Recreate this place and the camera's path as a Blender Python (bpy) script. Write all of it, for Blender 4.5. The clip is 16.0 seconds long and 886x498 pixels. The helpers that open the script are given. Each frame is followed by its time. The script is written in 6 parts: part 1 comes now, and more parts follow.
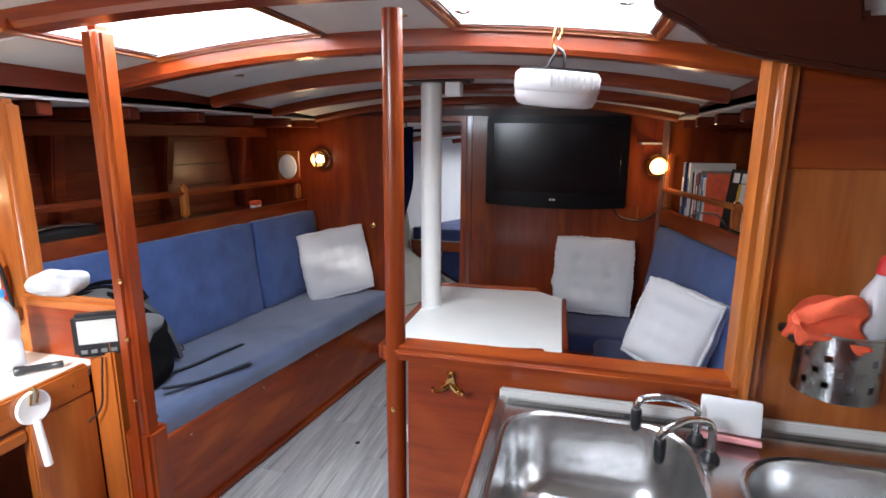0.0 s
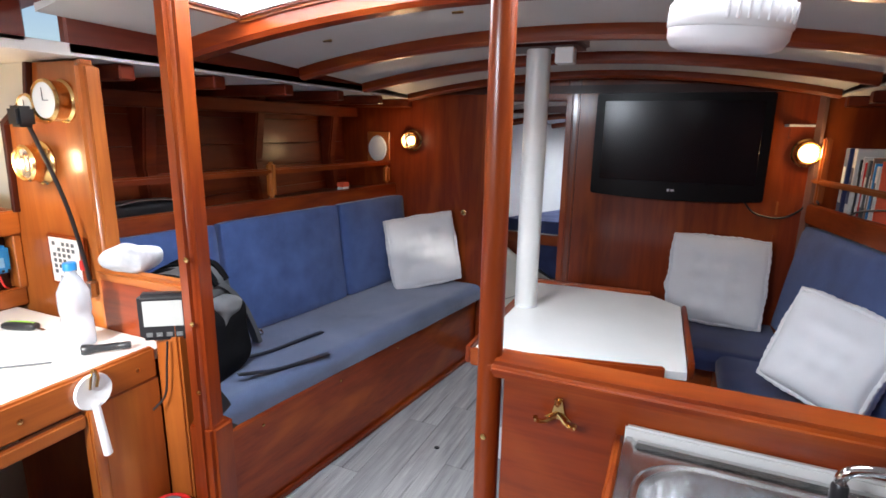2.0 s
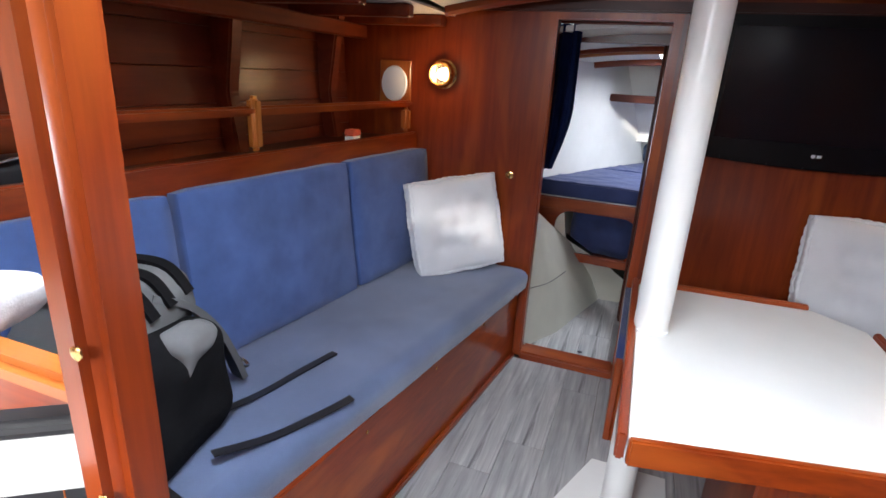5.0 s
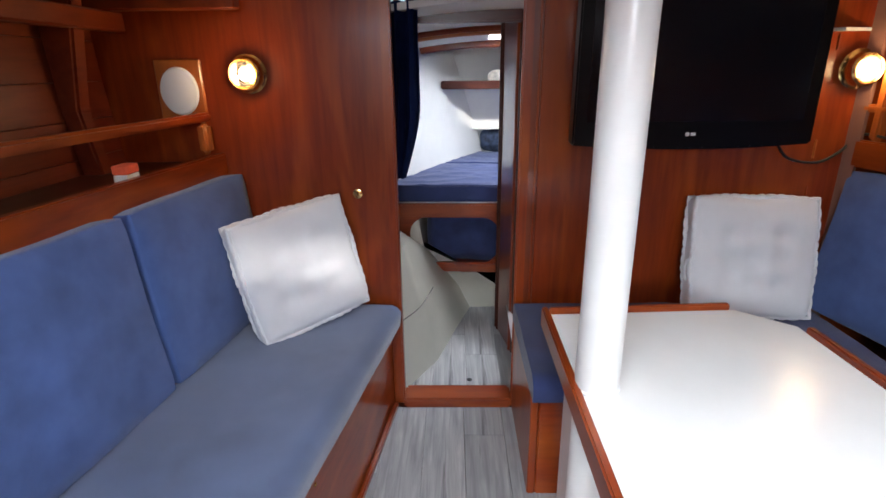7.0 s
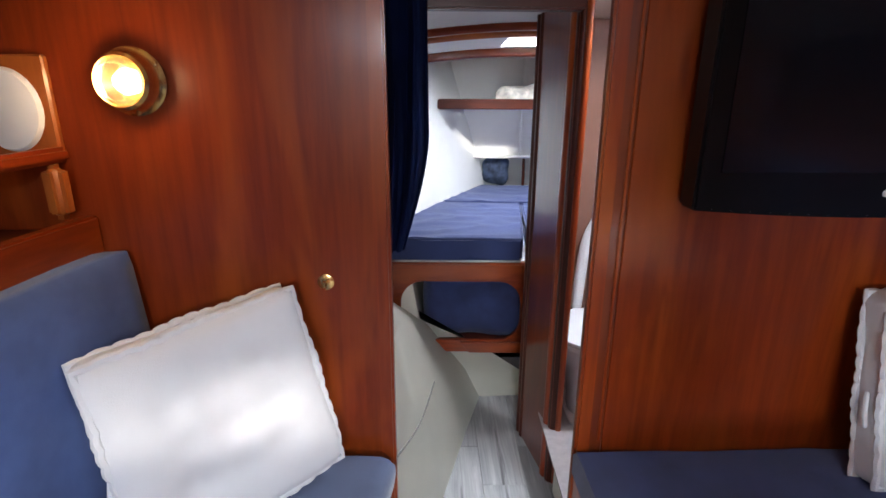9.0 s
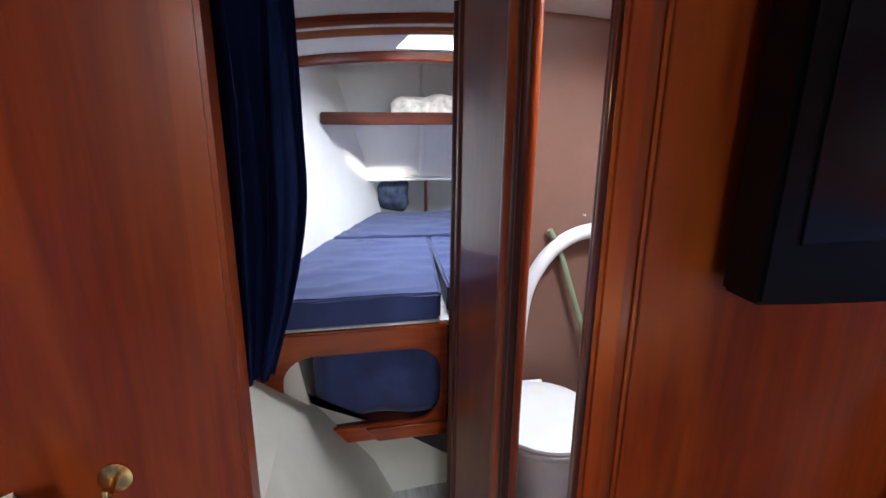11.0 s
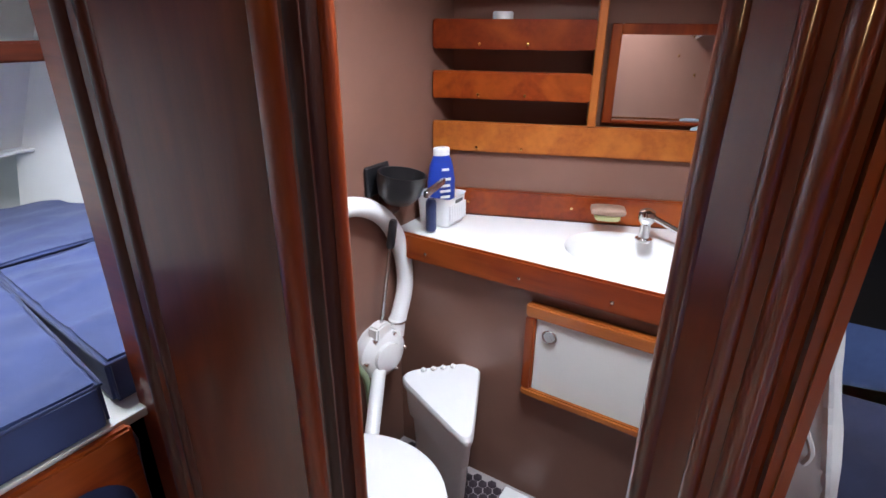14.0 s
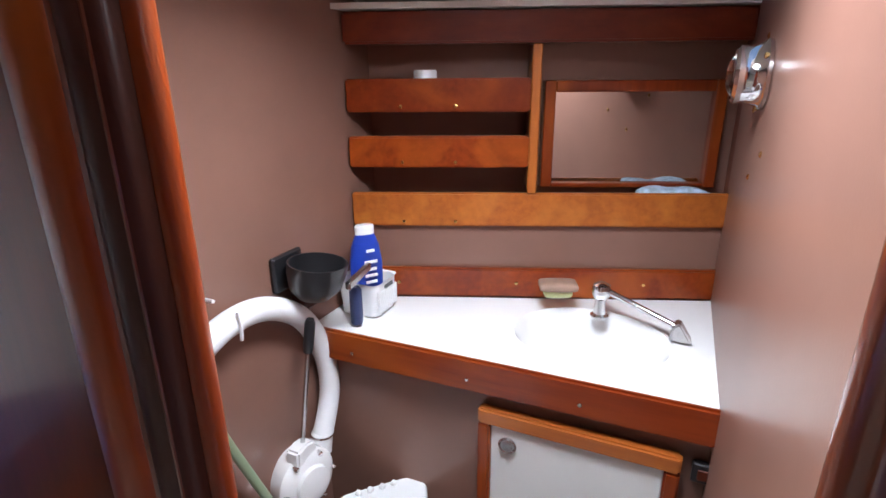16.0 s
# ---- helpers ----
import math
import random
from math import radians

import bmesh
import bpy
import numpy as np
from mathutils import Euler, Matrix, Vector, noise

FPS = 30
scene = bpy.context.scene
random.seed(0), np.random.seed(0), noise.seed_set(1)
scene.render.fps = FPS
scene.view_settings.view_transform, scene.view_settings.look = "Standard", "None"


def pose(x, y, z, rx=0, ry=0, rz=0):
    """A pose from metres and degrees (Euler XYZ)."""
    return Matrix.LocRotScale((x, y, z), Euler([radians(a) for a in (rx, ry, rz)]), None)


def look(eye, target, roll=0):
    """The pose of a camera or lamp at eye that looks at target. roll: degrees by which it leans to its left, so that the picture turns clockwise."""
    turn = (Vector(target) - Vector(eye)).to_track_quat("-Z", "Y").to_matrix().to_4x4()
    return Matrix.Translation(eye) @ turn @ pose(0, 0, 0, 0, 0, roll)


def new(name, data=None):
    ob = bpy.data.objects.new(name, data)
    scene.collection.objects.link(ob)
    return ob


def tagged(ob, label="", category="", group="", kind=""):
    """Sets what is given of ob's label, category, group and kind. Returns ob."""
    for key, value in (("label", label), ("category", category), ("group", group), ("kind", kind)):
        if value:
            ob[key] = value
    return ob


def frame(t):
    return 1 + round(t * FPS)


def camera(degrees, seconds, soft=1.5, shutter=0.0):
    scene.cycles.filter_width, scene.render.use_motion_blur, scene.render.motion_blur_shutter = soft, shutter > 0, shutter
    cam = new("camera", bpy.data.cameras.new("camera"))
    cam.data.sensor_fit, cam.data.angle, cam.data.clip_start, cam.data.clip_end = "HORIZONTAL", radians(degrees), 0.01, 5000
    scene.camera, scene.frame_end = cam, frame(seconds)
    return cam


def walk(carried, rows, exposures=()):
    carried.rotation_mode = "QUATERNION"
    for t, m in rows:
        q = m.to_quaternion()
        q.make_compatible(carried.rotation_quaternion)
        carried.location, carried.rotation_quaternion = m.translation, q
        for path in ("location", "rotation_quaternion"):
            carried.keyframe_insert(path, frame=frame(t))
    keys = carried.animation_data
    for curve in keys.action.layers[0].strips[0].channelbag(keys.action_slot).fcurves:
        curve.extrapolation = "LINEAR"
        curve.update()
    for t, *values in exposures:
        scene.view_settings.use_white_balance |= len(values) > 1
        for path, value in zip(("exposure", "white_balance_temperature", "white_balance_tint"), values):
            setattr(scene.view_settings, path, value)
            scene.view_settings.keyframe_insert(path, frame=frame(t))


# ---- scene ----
cam = camera(80.1, 16.0, soft=1.6)
# seconds, eye, point looked at, lean
PATH = [
    (0, (-0.255, -0.364, 1.429), (-0.731, 1.535, 1.019), 0.4),
    (0.5, (-0.252, -0.351, 1.433), (-0.794, 1.537, 1.053), 0.3),
    (1, (-0.265, -0.332, 1.424), (-0.852, 1.544, 1.057), 0.1),
    (1.5, (-0.304, -0.246, 1.405), (-0.922, 1.621, 1.042), 0.3),
    (2, (-0.36, -0.139, 1.37), (-1.142, 1.647, 0.925), 1.0),
    (2.5, (-0.459, -0.077, 1.349), (-1.356, 1.631, 0.822), 1.9),
    (3, (-0.61, 0.034, 1.317), (-1.554, 1.713, 0.778), 3.0),
    (3.2, (-0.649, 0.058, 1.326), (-1.608, 1.717, 0.754), 3.2),
    (5.3, (-1.014, 0.53, 1.307), (-1.609, 2.329, 0.669), 3.2),
    (5.5, (-1.046, 0.587, 1.309), (-1.606, 2.399, 0.674), 3.0),
    (6, (-1.1, 0.732, 1.33), (-1.38, 2.601, 0.675), 1.7),
    (6.5, (-1.148, 0.824, 1.323), (-1.264, 2.711, 0.669), 0.1),
    (7, (-1.157, 0.909, 1.311), (-1.197, 2.799, 0.659), -0.7),
    (7.5, (-1.147, 1.17, 1.279), (-1.123, 3.073, 0.664), -1.4),
    (8, (-1.139, 1.368, 1.305), (-1.09, 3.277, 0.71), -0.9),
    (8.5, (-1.195, 1.52, 1.285), (-1.203, 3.43, 0.712), -0.3),
    (9, (-1.273, 1.685, 1.292), (-1.227, 3.595, 0.699), 0.2),
    (9.5, (-1.228, 1.81, 1.283), (-1.04, 3.714, 0.722), 2.0),
    (11.8, (-1.278, 2.408, 1.303), (-0.65, 4.21, 0.705), -1.3),
    (12, (-1.278, 2.457, 1.302), (-0.594, 4.231, 0.681), -1.4),
    (12.5, (-1.27, 2.541, 1.3), (-0.492, 4.26, 0.638), -0.8),
    (13, (-1.265, 2.647, 1.292), (-0.17, 4.157, 0.57), 0.0),
    (13.5, (-1.256, 2.745, 1.275), (0.118, 3.989, 0.523), -0.1),
    (14, (-1.239, 2.807, 1.28), (0.338, 3.746, 0.486), 0.4),
    (14.5, (-1.211, 2.845, 1.292), (0.452, 3.587, 0.464), 0.3),
    (15, (-1.147, 2.903, 1.288), (0.572, 3.59, 0.531), 0.5),
    (15.5, (-1.094, 2.915, 1.279), (0.648, 3.637, 0.613), -0.5),
    (16, (-1.069, 2.902, 1.299), (0.681, 3.628, 0.657), -0.5),
]
walk(cam, [(t, look(eye, target, roll)) for t, eye, target, roll in PATH],
     [(0.0, -0.02), (3.2, 0.1), (5.5, 0.4), (8.0, 0.45), (9.7, 0.75), (12.0, 0.6), (16.0, 0.65)])

# ---- world, sun and large lights ----
world = bpy.data.worlds.new("world")
scene.world = world
world.use_nodes = True
wn = world.node_tree
sky = wn.nodes.new("ShaderNodeTexSky")
sky.sky_type = "NISHITA"
sky.sun_disc = False
sky.sun_elevation, sky.sun_rotation = radians(48), radians(200)
wn.links.new(sky.outputs[0], wn.nodes["Background"].inputs[0])
wn.nodes["Background"].inputs[1].default_value = 0.15


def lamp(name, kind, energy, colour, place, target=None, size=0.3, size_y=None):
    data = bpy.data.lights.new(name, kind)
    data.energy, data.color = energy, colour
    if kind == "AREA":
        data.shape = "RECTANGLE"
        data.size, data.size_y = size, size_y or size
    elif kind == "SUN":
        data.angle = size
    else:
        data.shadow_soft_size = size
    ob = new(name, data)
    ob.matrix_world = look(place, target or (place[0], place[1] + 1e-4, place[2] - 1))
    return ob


DAY = (0.82, 0.89, 1.0)
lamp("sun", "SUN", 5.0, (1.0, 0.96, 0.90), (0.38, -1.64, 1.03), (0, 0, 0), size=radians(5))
# skylight through the two saloon hatches, the companionway and the forward hatch
lamp("hatch_light_port", "AREA", 35, DAY, (-1.27, 0.8725, 1.83), size=0.55, size_y=0.455)
lamp("hatch_light_starboard", "AREA", 22, DAY, (-0.338, 0.8675, 1.835), size=0.50, size_y=0.445)
lamp("companionway_light", "AREA", 75, DAY, (-1.3, -0.90, 1.82), (-1.3, 0.35, 0.6), size=0.75, size_y=0.75)
lamp("forward_hatch_light", "AREA", 14, DAY, (-0.765, 4.08, 1.575), size=0.34)
# fill light added in an unseen roof opening to brighten the head
lamp("head_hatch_light", "AREA", 10, DAY, (-0.583, 3.035, 1.585), size=0.25)


# ---- materials ----
def nodes(name):
    m = bpy.data.materials.new(name)
    m.use_nodes = True
    return m, m.node_tree, m.node_tree.nodes["Principled BSDF"]


def mix(t, a, b, fac):
    n = t.nodes.new("ShaderNodeMix")
    n.data_type = "RGBA"
    for sock, v in ((0, fac), (6, a), (7, b)):
        if isinstance(v, (float, int)):
            n.inputs[sock].default_value = v
        elif isinstance(v, tuple):
            n.inputs[sock].default_value = (*v, 1)
        else:
            t.links.new(v, n.inputs[sock])
    return n.outputs[2]


def ramp(t, src, a, b):
    n = t.nodes.new("ShaderNodeMapRange")
    n.inputs[1].default_value, n.inputs[2].default_value = a, b
    t.links.new(src, n.inputs[0])
    return n.outputs[0]


def noise_of(t, scale, detail=4.0, stretch=(1, 1, 1), rough=0.55, warp=0.0):
    co = t.nodes.new("ShaderNodeTexCoord")
    mp = t.nodes.new("ShaderNodeMapping")
    mp.inputs["Scale"].default_value = stretch
    t.links.new(co.outputs["Object"], mp.inputs[0])
    n = t.nodes.new("ShaderNodeTexNoise")
    n.inputs["Scale"].default_value, n.inputs["Detail"].default_value, n.inputs["Roughness"].default_value = scale, detail, rough
    n.inputs["Distortion"].default_value = warp
    t.links.new(mp.outputs[0], n.inputs["Vector"])
    return n.outputs[0]


def bump(t, b, height, strength, dist=0.002):
    n = t.nodes.new("ShaderNodeBump")
    n.inputs["Strength"].default_value, n.inputs["Distance"].default_value = strength, dist
    t.links.new(height, n.inputs["Height"])
    t.links.new(n.outputs[0], b.inputs["Normal"])


def wood(name, dark, mid, light, grain, gloss=0.22, coat=0.5, shine=0.5):
    m, t, b = nodes(name)
    fine = [60, 60, 60]
    wide = [7, 7, 7]
    fine["xyz".index(grain)] = 3.5
    wide["xyz".index(grain)] = 1.6
    g = noise_of(t, 1.0, 5, fine, 0.6, 0.3)
    w = noise_of(t, 1.0, 3, wide, 0.5, 0.8)
    c = mix(t, mix(t, dark, mid, 0.45), mid, ramp(t, g, 0.32, 0.62))
    c = mix(t, c, light, ramp(t, w, 0.48, 0.75))
    rnd = t.nodes.new("ShaderNodeObjectInfo")
    c = mix(t, c, mix(t, c, dark, 0.5), ramp(t, rnd.outputs["Random"], 0.3, 1.3))
    cloud = noise_of(t, 1.0, 4, [v * 0.45 for v in wide], 0.6, 1.2)
    c = mix(t, c, mix(t, c, dark, 0.6), ramp(t, cloud, 0.52, 0.72))
    c = mix(t, c, mix(t, c, light, 0.55), ramp(t, cloud, 0.46, 0.28))
    t.links.new(c, b.inputs["Base Color"])
    b.inputs["Roughness"].default_value = gloss + 0.12
    b.inputs["Coat Weight"].default_value = coat
    b.inputs["Specular IOR Level"].default_value = shine
    b.inputs["Coat Roughness"].default_value = gloss * 0.6
    bump(t, b, g, 0.12, 0.001)
    return m


def plain(name, colour, rough=0.5, metal=0.0, vary=0.12, scale=6.0, fine=0.0, fscale=300.0, **more):
    m, t, b = nodes(name)
    n = noise_of(t, scale, 5)
    dark = tuple(v * (1 - vary) for v in colour)
    lite = tuple(min(1, v * (1 + vary)) for v in colour)
    t.links.new(mix(t, dark, lite, ramp(t, n, 0.3, 0.7)), b.inputs["Base Color"])
    b.inputs["Roughness"].default_value, b.inputs["Metallic"].default_value = rough, metal
    if fine:
        bump(t, b, noise_of(t, fscale, 2), fine)
    for k, v in more.items():
        b.inputs[k.replace("_", " ")].default_value = v
    return m


MAHOG = {g: wood("mahogany_" + g, (0.110, 0.012, 0.003), (0.255, 0.037, 0.005), (0.40, 0.085, 0.010), g, 0.20, 0.25, 0.35) for g in "xyz"}
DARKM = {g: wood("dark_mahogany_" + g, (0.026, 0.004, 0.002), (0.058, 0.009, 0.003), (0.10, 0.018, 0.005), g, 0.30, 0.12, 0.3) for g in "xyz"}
TEAK = {g: wood("honey_mahogany_" + g, (0.23, 0.050, 0.009), (0.43, 0.118, 0.018), (0.56, 0.19, 0.035), g, 0.25, 0.4) for g in "xyz"}
HULLWOOD = wood("hull_mahogany", (0.080, 0.009, 0.003), (0.165, 0.021, 0.005), (0.25, 0.042, 0.008), "y", 0.32, 0.15, 0.3)
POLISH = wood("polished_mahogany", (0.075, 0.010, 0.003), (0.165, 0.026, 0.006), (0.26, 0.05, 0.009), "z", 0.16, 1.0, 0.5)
BLUE = plain("blue_canvas", (0.058, 0.108, 0.290), 0.9, vary=0.22, scale=9, fine=0.35, fscale=700, Sheen_Weight=0.25)
NAVY = plain("navy_cotton", (0.022, 0.034, 0.11), 0.9, vary=0.25, scale=9, fine=0.35, fscale=700, Sheen_Weight=0.2)
GREYBLUE = plain("faded_blue_velour", (0.082, 0.114, 0.210), 0.92, vary=0.2, scale=5, fine=0.3, fscale=500, Sheen_Weight=0.5)
COTTON = plain("white_cotton", (0.74, 0.74, 0.75), 0.95, vary=0.05, fine=0.4, fscale=500, Sheen_Weight=0.2)
PAINT = plain("white_paint", (0.76, 0.755, 0.73), 0.42, vary=0.05, scale=3, fine=0.06, fscale=90)
CREAM = plain("cream_gelcoat", (0.74, 0.71, 0.62), 0.38, vary=0.07, scale=4, fine=0.08, fscale=80)
LINER = plain("white_headliner", (0.62, 0.60, 0.56), 0.6, vary=0.05, scale=3, fine=0.1, fscale=250)
LAMINATE = plain("white_laminate", (0.78, 0.78, 0.75), 0.22, vary=0.035, scale=5, fine=0.02, fscale=120)
BROWN = plain("brown_laminate", (0.225, 0.115, 0.085), 0.34, vary=0.07, scale=5, fine=0.04, fscale=220)
STEEL = plain("brushed_steel", (0.56, 0.56, 0.56), 0.24, 1.0, vary=0.1, scale=12, fine=0.03)
CHROME = plain("chrome", (0.72, 0.72, 0.73), 0.09, 1.0, vary=0.05)
BRASS = plain("brass", (0.72, 0.48, 0.19), 0.24, 1.0, vary=0.15, scale=20)
BLACK = plain("black_plastic", (0.014, 0.014, 0.016), 0.35, vary=0.2)
TVCASE = plain("television_black", (0.004, 0.004, 0.005), 0.28, vary=0.2, Specular_IOR_Level=0.2)
SCREEN = plain("black_screen", (0.004, 0.005, 0.008), 0.18, vary=0.1, Specular_IOR_Level=0.35)
PLASTIC = plain("white_plastic", (0.78, 0.79, 0.80), 0.3, vary=0.03)
PORCELAIN = plain("white_porcelain", (0.80, 0.80, 0.80), 0.12, vary=0.02)
MASTW = plain("white_mast_paint", (0.72, 0.72, 0.69), 0.28, vary=0.06, scale=7, fine=0.03, fscale=60)
GREYFAB = plain("grey_webbing", (0.12, 0.123, 0.125), 0.9, vary=0.2, fine=0.4, fscale=400)
RED = plain("red_plastic", (0.6, 0.02, 0.02), 0.35, vary=0.06)
ORANGE = plain("orange_cloth", (0.80, 0.12, 0.05), 0.85, vary=0.12, scale=40, fine=0.4)
ROYAL = plain("royal_blue_plastic", (0.015, 0.05, 0.36), 0.3, vary=0.05)
CYAN = plain("blue_device_plastic", (0.02, 0.23, 0.56), 0.4, vary=0.05)
TAN = plain("tan_leatherette", (0.30, 0.19, 0.14), 0.5, vary=0.2, scale=20, fine=0.3, fscale=200)
PAPER = plain("paper", (0.75, 0.74, 0.70), 0.7, vary=0.04)


def planks(name):
    m, t, b = nodes(name)
    g = noise_of(t, 1.0, 6, (40, 2.2, 40), 0.65, 0.5)
    w = noise_of(t, 1.0, 3, (7, 1.3, 7), 0.5, 0.6)
    rnd = t.nodes.new("ShaderNodeObjectInfo")
    c = mix(t, (0.27, 0.27, 0.275), (0.50, 0.495, 0.49), ramp(t, g, 0.35, 0.65))
    c = mix(t, c, (0.15, 0.15, 0.155), ramp(t, w, 0.46, 0.74))
    streak = noise_of(t, 1.0, 5, (22, 0.9, 22), 0.7, 0.9)
    c = mix(t, c, (0.13, 0.128, 0.13), ramp(t, streak, 0.56, 0.70))
    c = mix(t, c, (0.20, 0.20, 0.205), ramp(t, rnd.outputs["Random"], 0.35, 1.5))
    t.links.new(c, b.inputs["Base Color"])
    b.inputs["Roughness"].default_value = 0.45
    bump(t, b, g, 0.1, 0.001)
    return m


PLANK = planks("grey_vinyl_plank")


def glow(name, colour, strength):
    m, t, b = nodes(name)
    b.inputs["Base Color"].default_value = (*colour, 1)
    b.inputs["Emission Color"].default_value = (*colour, 1)
    b.inputs["Emission Strength"].default_value = strength
    return m


def glass(name, colour=(1, 1, 1), rough=0.02):
    m, t, b = nodes(name)
    b.inputs["Base Color"].default_value = (*colour, 1)
    b.inputs["Transmission Weight"].default_value = 1
    b.inputs["Roughness"].default_value = rough
    b.inputs["IOR"].default_value = 1.45
    return m


GLASS = glass("clear_glass")
BULB = glow("warm_bulb", (1.0, 0.72, 0.38), 60)


# ---- building helpers ----
def bx(x0, x1, y0, y1, z0, z1, bev=0.003, seg=1, bm=None):
    bm2 = bmesh.new()
    bmesh.ops.create_cube(bm2, size=1.0)
    for v in bm2.verts:
        v.co = Vector(((x0 + x1) / 2 + v.co.x * (x1 - x0), (y0 + y1) / 2 + v.co.y * (y1 - y0), (z0 + z1) / 2 + v.co.z * (z1 - z0)))
    if bev:
        bmesh.ops.bevel(bm2, geom=bm2.edges[:], offset=min(bev, 0.45 * min(x1 - x0, y1 - y0, z1 - z0)), segments=seg, affect="EDGES", clamp_overlap=True)
    return join(bm, bm2)


def join(bm, other):
    if bm is None:
        return other
    me = bpy.data.meshes.new("tmp")
    other.to_mesh(me)
    other.free()
    bm.from_mesh(me)
    bpy.data.meshes.remove(me)
    return bm


def prism(pts, axis, a, b, bev=0.003, seg=1, bm=None):
    """A polygon in the plane across the axis, drawn out from a to b."""
    bm2 = bmesh.new()

    def place(p, d):
        return Vector({"x": (d, p[0], p[1]), "y": (p[0], d, p[1]), "z": (p[0], p[1], d)}[axis])
    lo = [bm2.verts.new(place(p, a)) for p in pts]
    hi = [bm2.verts.new(place(p, b)) for p in pts]
    n = len(pts)
    bm2.faces.new(lo)
    bm2.faces.new(hi[::-1])
    for i in range(n):
        bm2.faces.new((lo[i], lo[(i + 1) % n], hi[(i + 1) % n], hi[i]))
    bmesh.ops.recalc_face_normals(bm2, faces=bm2.faces[:])
    if bev:
        bmesh.ops.bevel(bm2, geom=bm2.edges[:], offset=bev, segments=seg, affect="EDGES", clamp_overlap=True)
    return join(bm, bm2)


def lathe(profile, m=None, seg=28, bm=None):
    """Radius and height pairs turned about z."""
    bm2 = bmesh.new()
    rings = [[bm2.verts.new((r * math.cos(2 * math.pi * k / seg), r * math.sin(2 * math.pi * k / seg), z)) for k in range(seg)] for r, z in profile]
    for r0, r1 in zip(rings, rings[1:]):
        for k in range(seg):
            bm2.faces.new((r0[k], r0[(k + 1) % seg], r1[(k + 1) % seg], r1[k]))
    bm2.faces.new(rings[0][::-1])
    bm2.faces.new(rings[-1])
    if m is not None:
        bm2.transform(m)
    bmesh.ops.recalc_face_normals(bm2, faces=bm2.faces[:])
    return join(bm, bm2)


def along(p0, p1):
    """The pose that lays z from p0 towards p1."""
    d = Vector(p1) - Vector(p0)
    return Matrix.Translation(p0) @ d.to_track_quat("Z", "Y").to_matrix().to_4x4()


def rod(p0, p1, r0, r1=None, seg=16, bm=None, round_=0.0):
    n = (Vector(p1) - Vector(p0)).length
    r1 = r0 if r1 is None else r1
    c = min(0.15 * r0, 0.004)
    return lathe([(r0 - c, 0), (r0, c), (r1, n - c), (r1 - c, n)], along(p0, p1), seg, bm)


def tube(pts, r, seg=10, bm=None, steps=6, closed=False):
    """A round tube along a smooth line through the points."""
    p = [Vector(q) for q in pts]
    line = []
    n = len(p)
    for i in range(n if closed else n - 1):
        a, b, c, d = (p[(i + k) % n] if closed else p[min(max(i + k, 0), n - 1)] for k in (-1, 0, 1, 2))
        for s in range(steps):
            u = s / steps
            line.append(0.5 * ((2 * b) + (c - a) * u + (2 * a - 5 * b + 4 * c - d) * u * u + (3 * b - a - 3 * c + d) * u ** 3))
    if not closed:
        line.append(p[-1])
    bm2 = bmesh.new()
    rings = []
    up = Vector((0, 0, 1))
    m = len(line)
    for i, q in enumerate(line):
        t = (line[(i + 1) % m] - line[i - 1] if closed else line[min(i + 1, m - 1)] - line[max(i - 1, 0)]).normalized()
        side = t.cross(up)
        if side.length < 1e-3:
            side = t.cross(Vector((1, 0, 0)))
        side.normalize()
        up = side.cross(t).normalized()
        rings.append([bm2.verts.new(q + r * (math.cos(2 * math.pi * k / seg) * side + math.sin(2 * math.pi * k / seg) * up)) for k in range(seg)])
    pairs = list(zip(rings, rings[1:])) + ([(rings[-1], rings[0])] if closed else [])
    for r0, r1 in pairs:
        for k in range(seg):
            bm2.faces.new((r0[k], r0[(k + 1) % seg], r1[(k + 1) % seg], r1[k]))
    if not closed:
        bm2.faces.new(rings[0][::-1])
        bm2.faces.new(rings[-1])
    bmesh.ops.recalc_face_normals(bm2, faces=bm2.faces[:])
    return join(bm, bm2)


def pad(w, d, h, m, crown=0.012, edge=0.02, n=14, wave=0.0, freq=6.0, tufts=(), seed=0.0, bm=None):
    """A stuffed pad, w by d and h thick, base centre at the origin of m, with rounded edges, crowned faces and folds."""
    bm2 = bmesh.new()
    bmesh.ops.create_cube(bm2, size=1.0)
    bmesh.ops.subdivide_edges(bm2, edges=bm2.edges[:], cuts=n, use_grid_fill=True)
    for v in bm2.verts:
        x, y, z = v.co.x * 2, v.co.y * 2, v.co.z * 2
        X, Y, Z = x * w / 2, y * d / 2, z * h / 2
        q = Vector((X, Y, Z))
        lim = Vector((max(w / 2 - edge, 0), max(d / 2 - edge, 0), max(h / 2 - edge, 0)))
        core = Vector([max(-l, min(l, c)) for l, c in zip(lim, q)])
        off = q - core
        if off.length > 1e-6:
            q = core + off.normalized() * min(off.length, edge)
        q.z += math.copysign(crown * (1 - x * x) * (1 - y * y), z) * (1 if abs(z) > 0.5 else abs(z))
        if wave:
            q += wave * noise.noise_vector(Vector((X * freq + seed, Y * freq, Z * freq)))
        for tx, ty in tufts:
            r2 = ((X - tx * w) ** 2 + (Y - ty * d) ** 2) / 0.0013
            q.z -= math.copysign(0.023 * math.exp(-r2), z) * (1 if abs(z) > 0.5 else 0)
        v.co = q
    bm2.transform(m @ Matrix.Translation((0, 0, h / 2)))
    return join(bm, bm2)


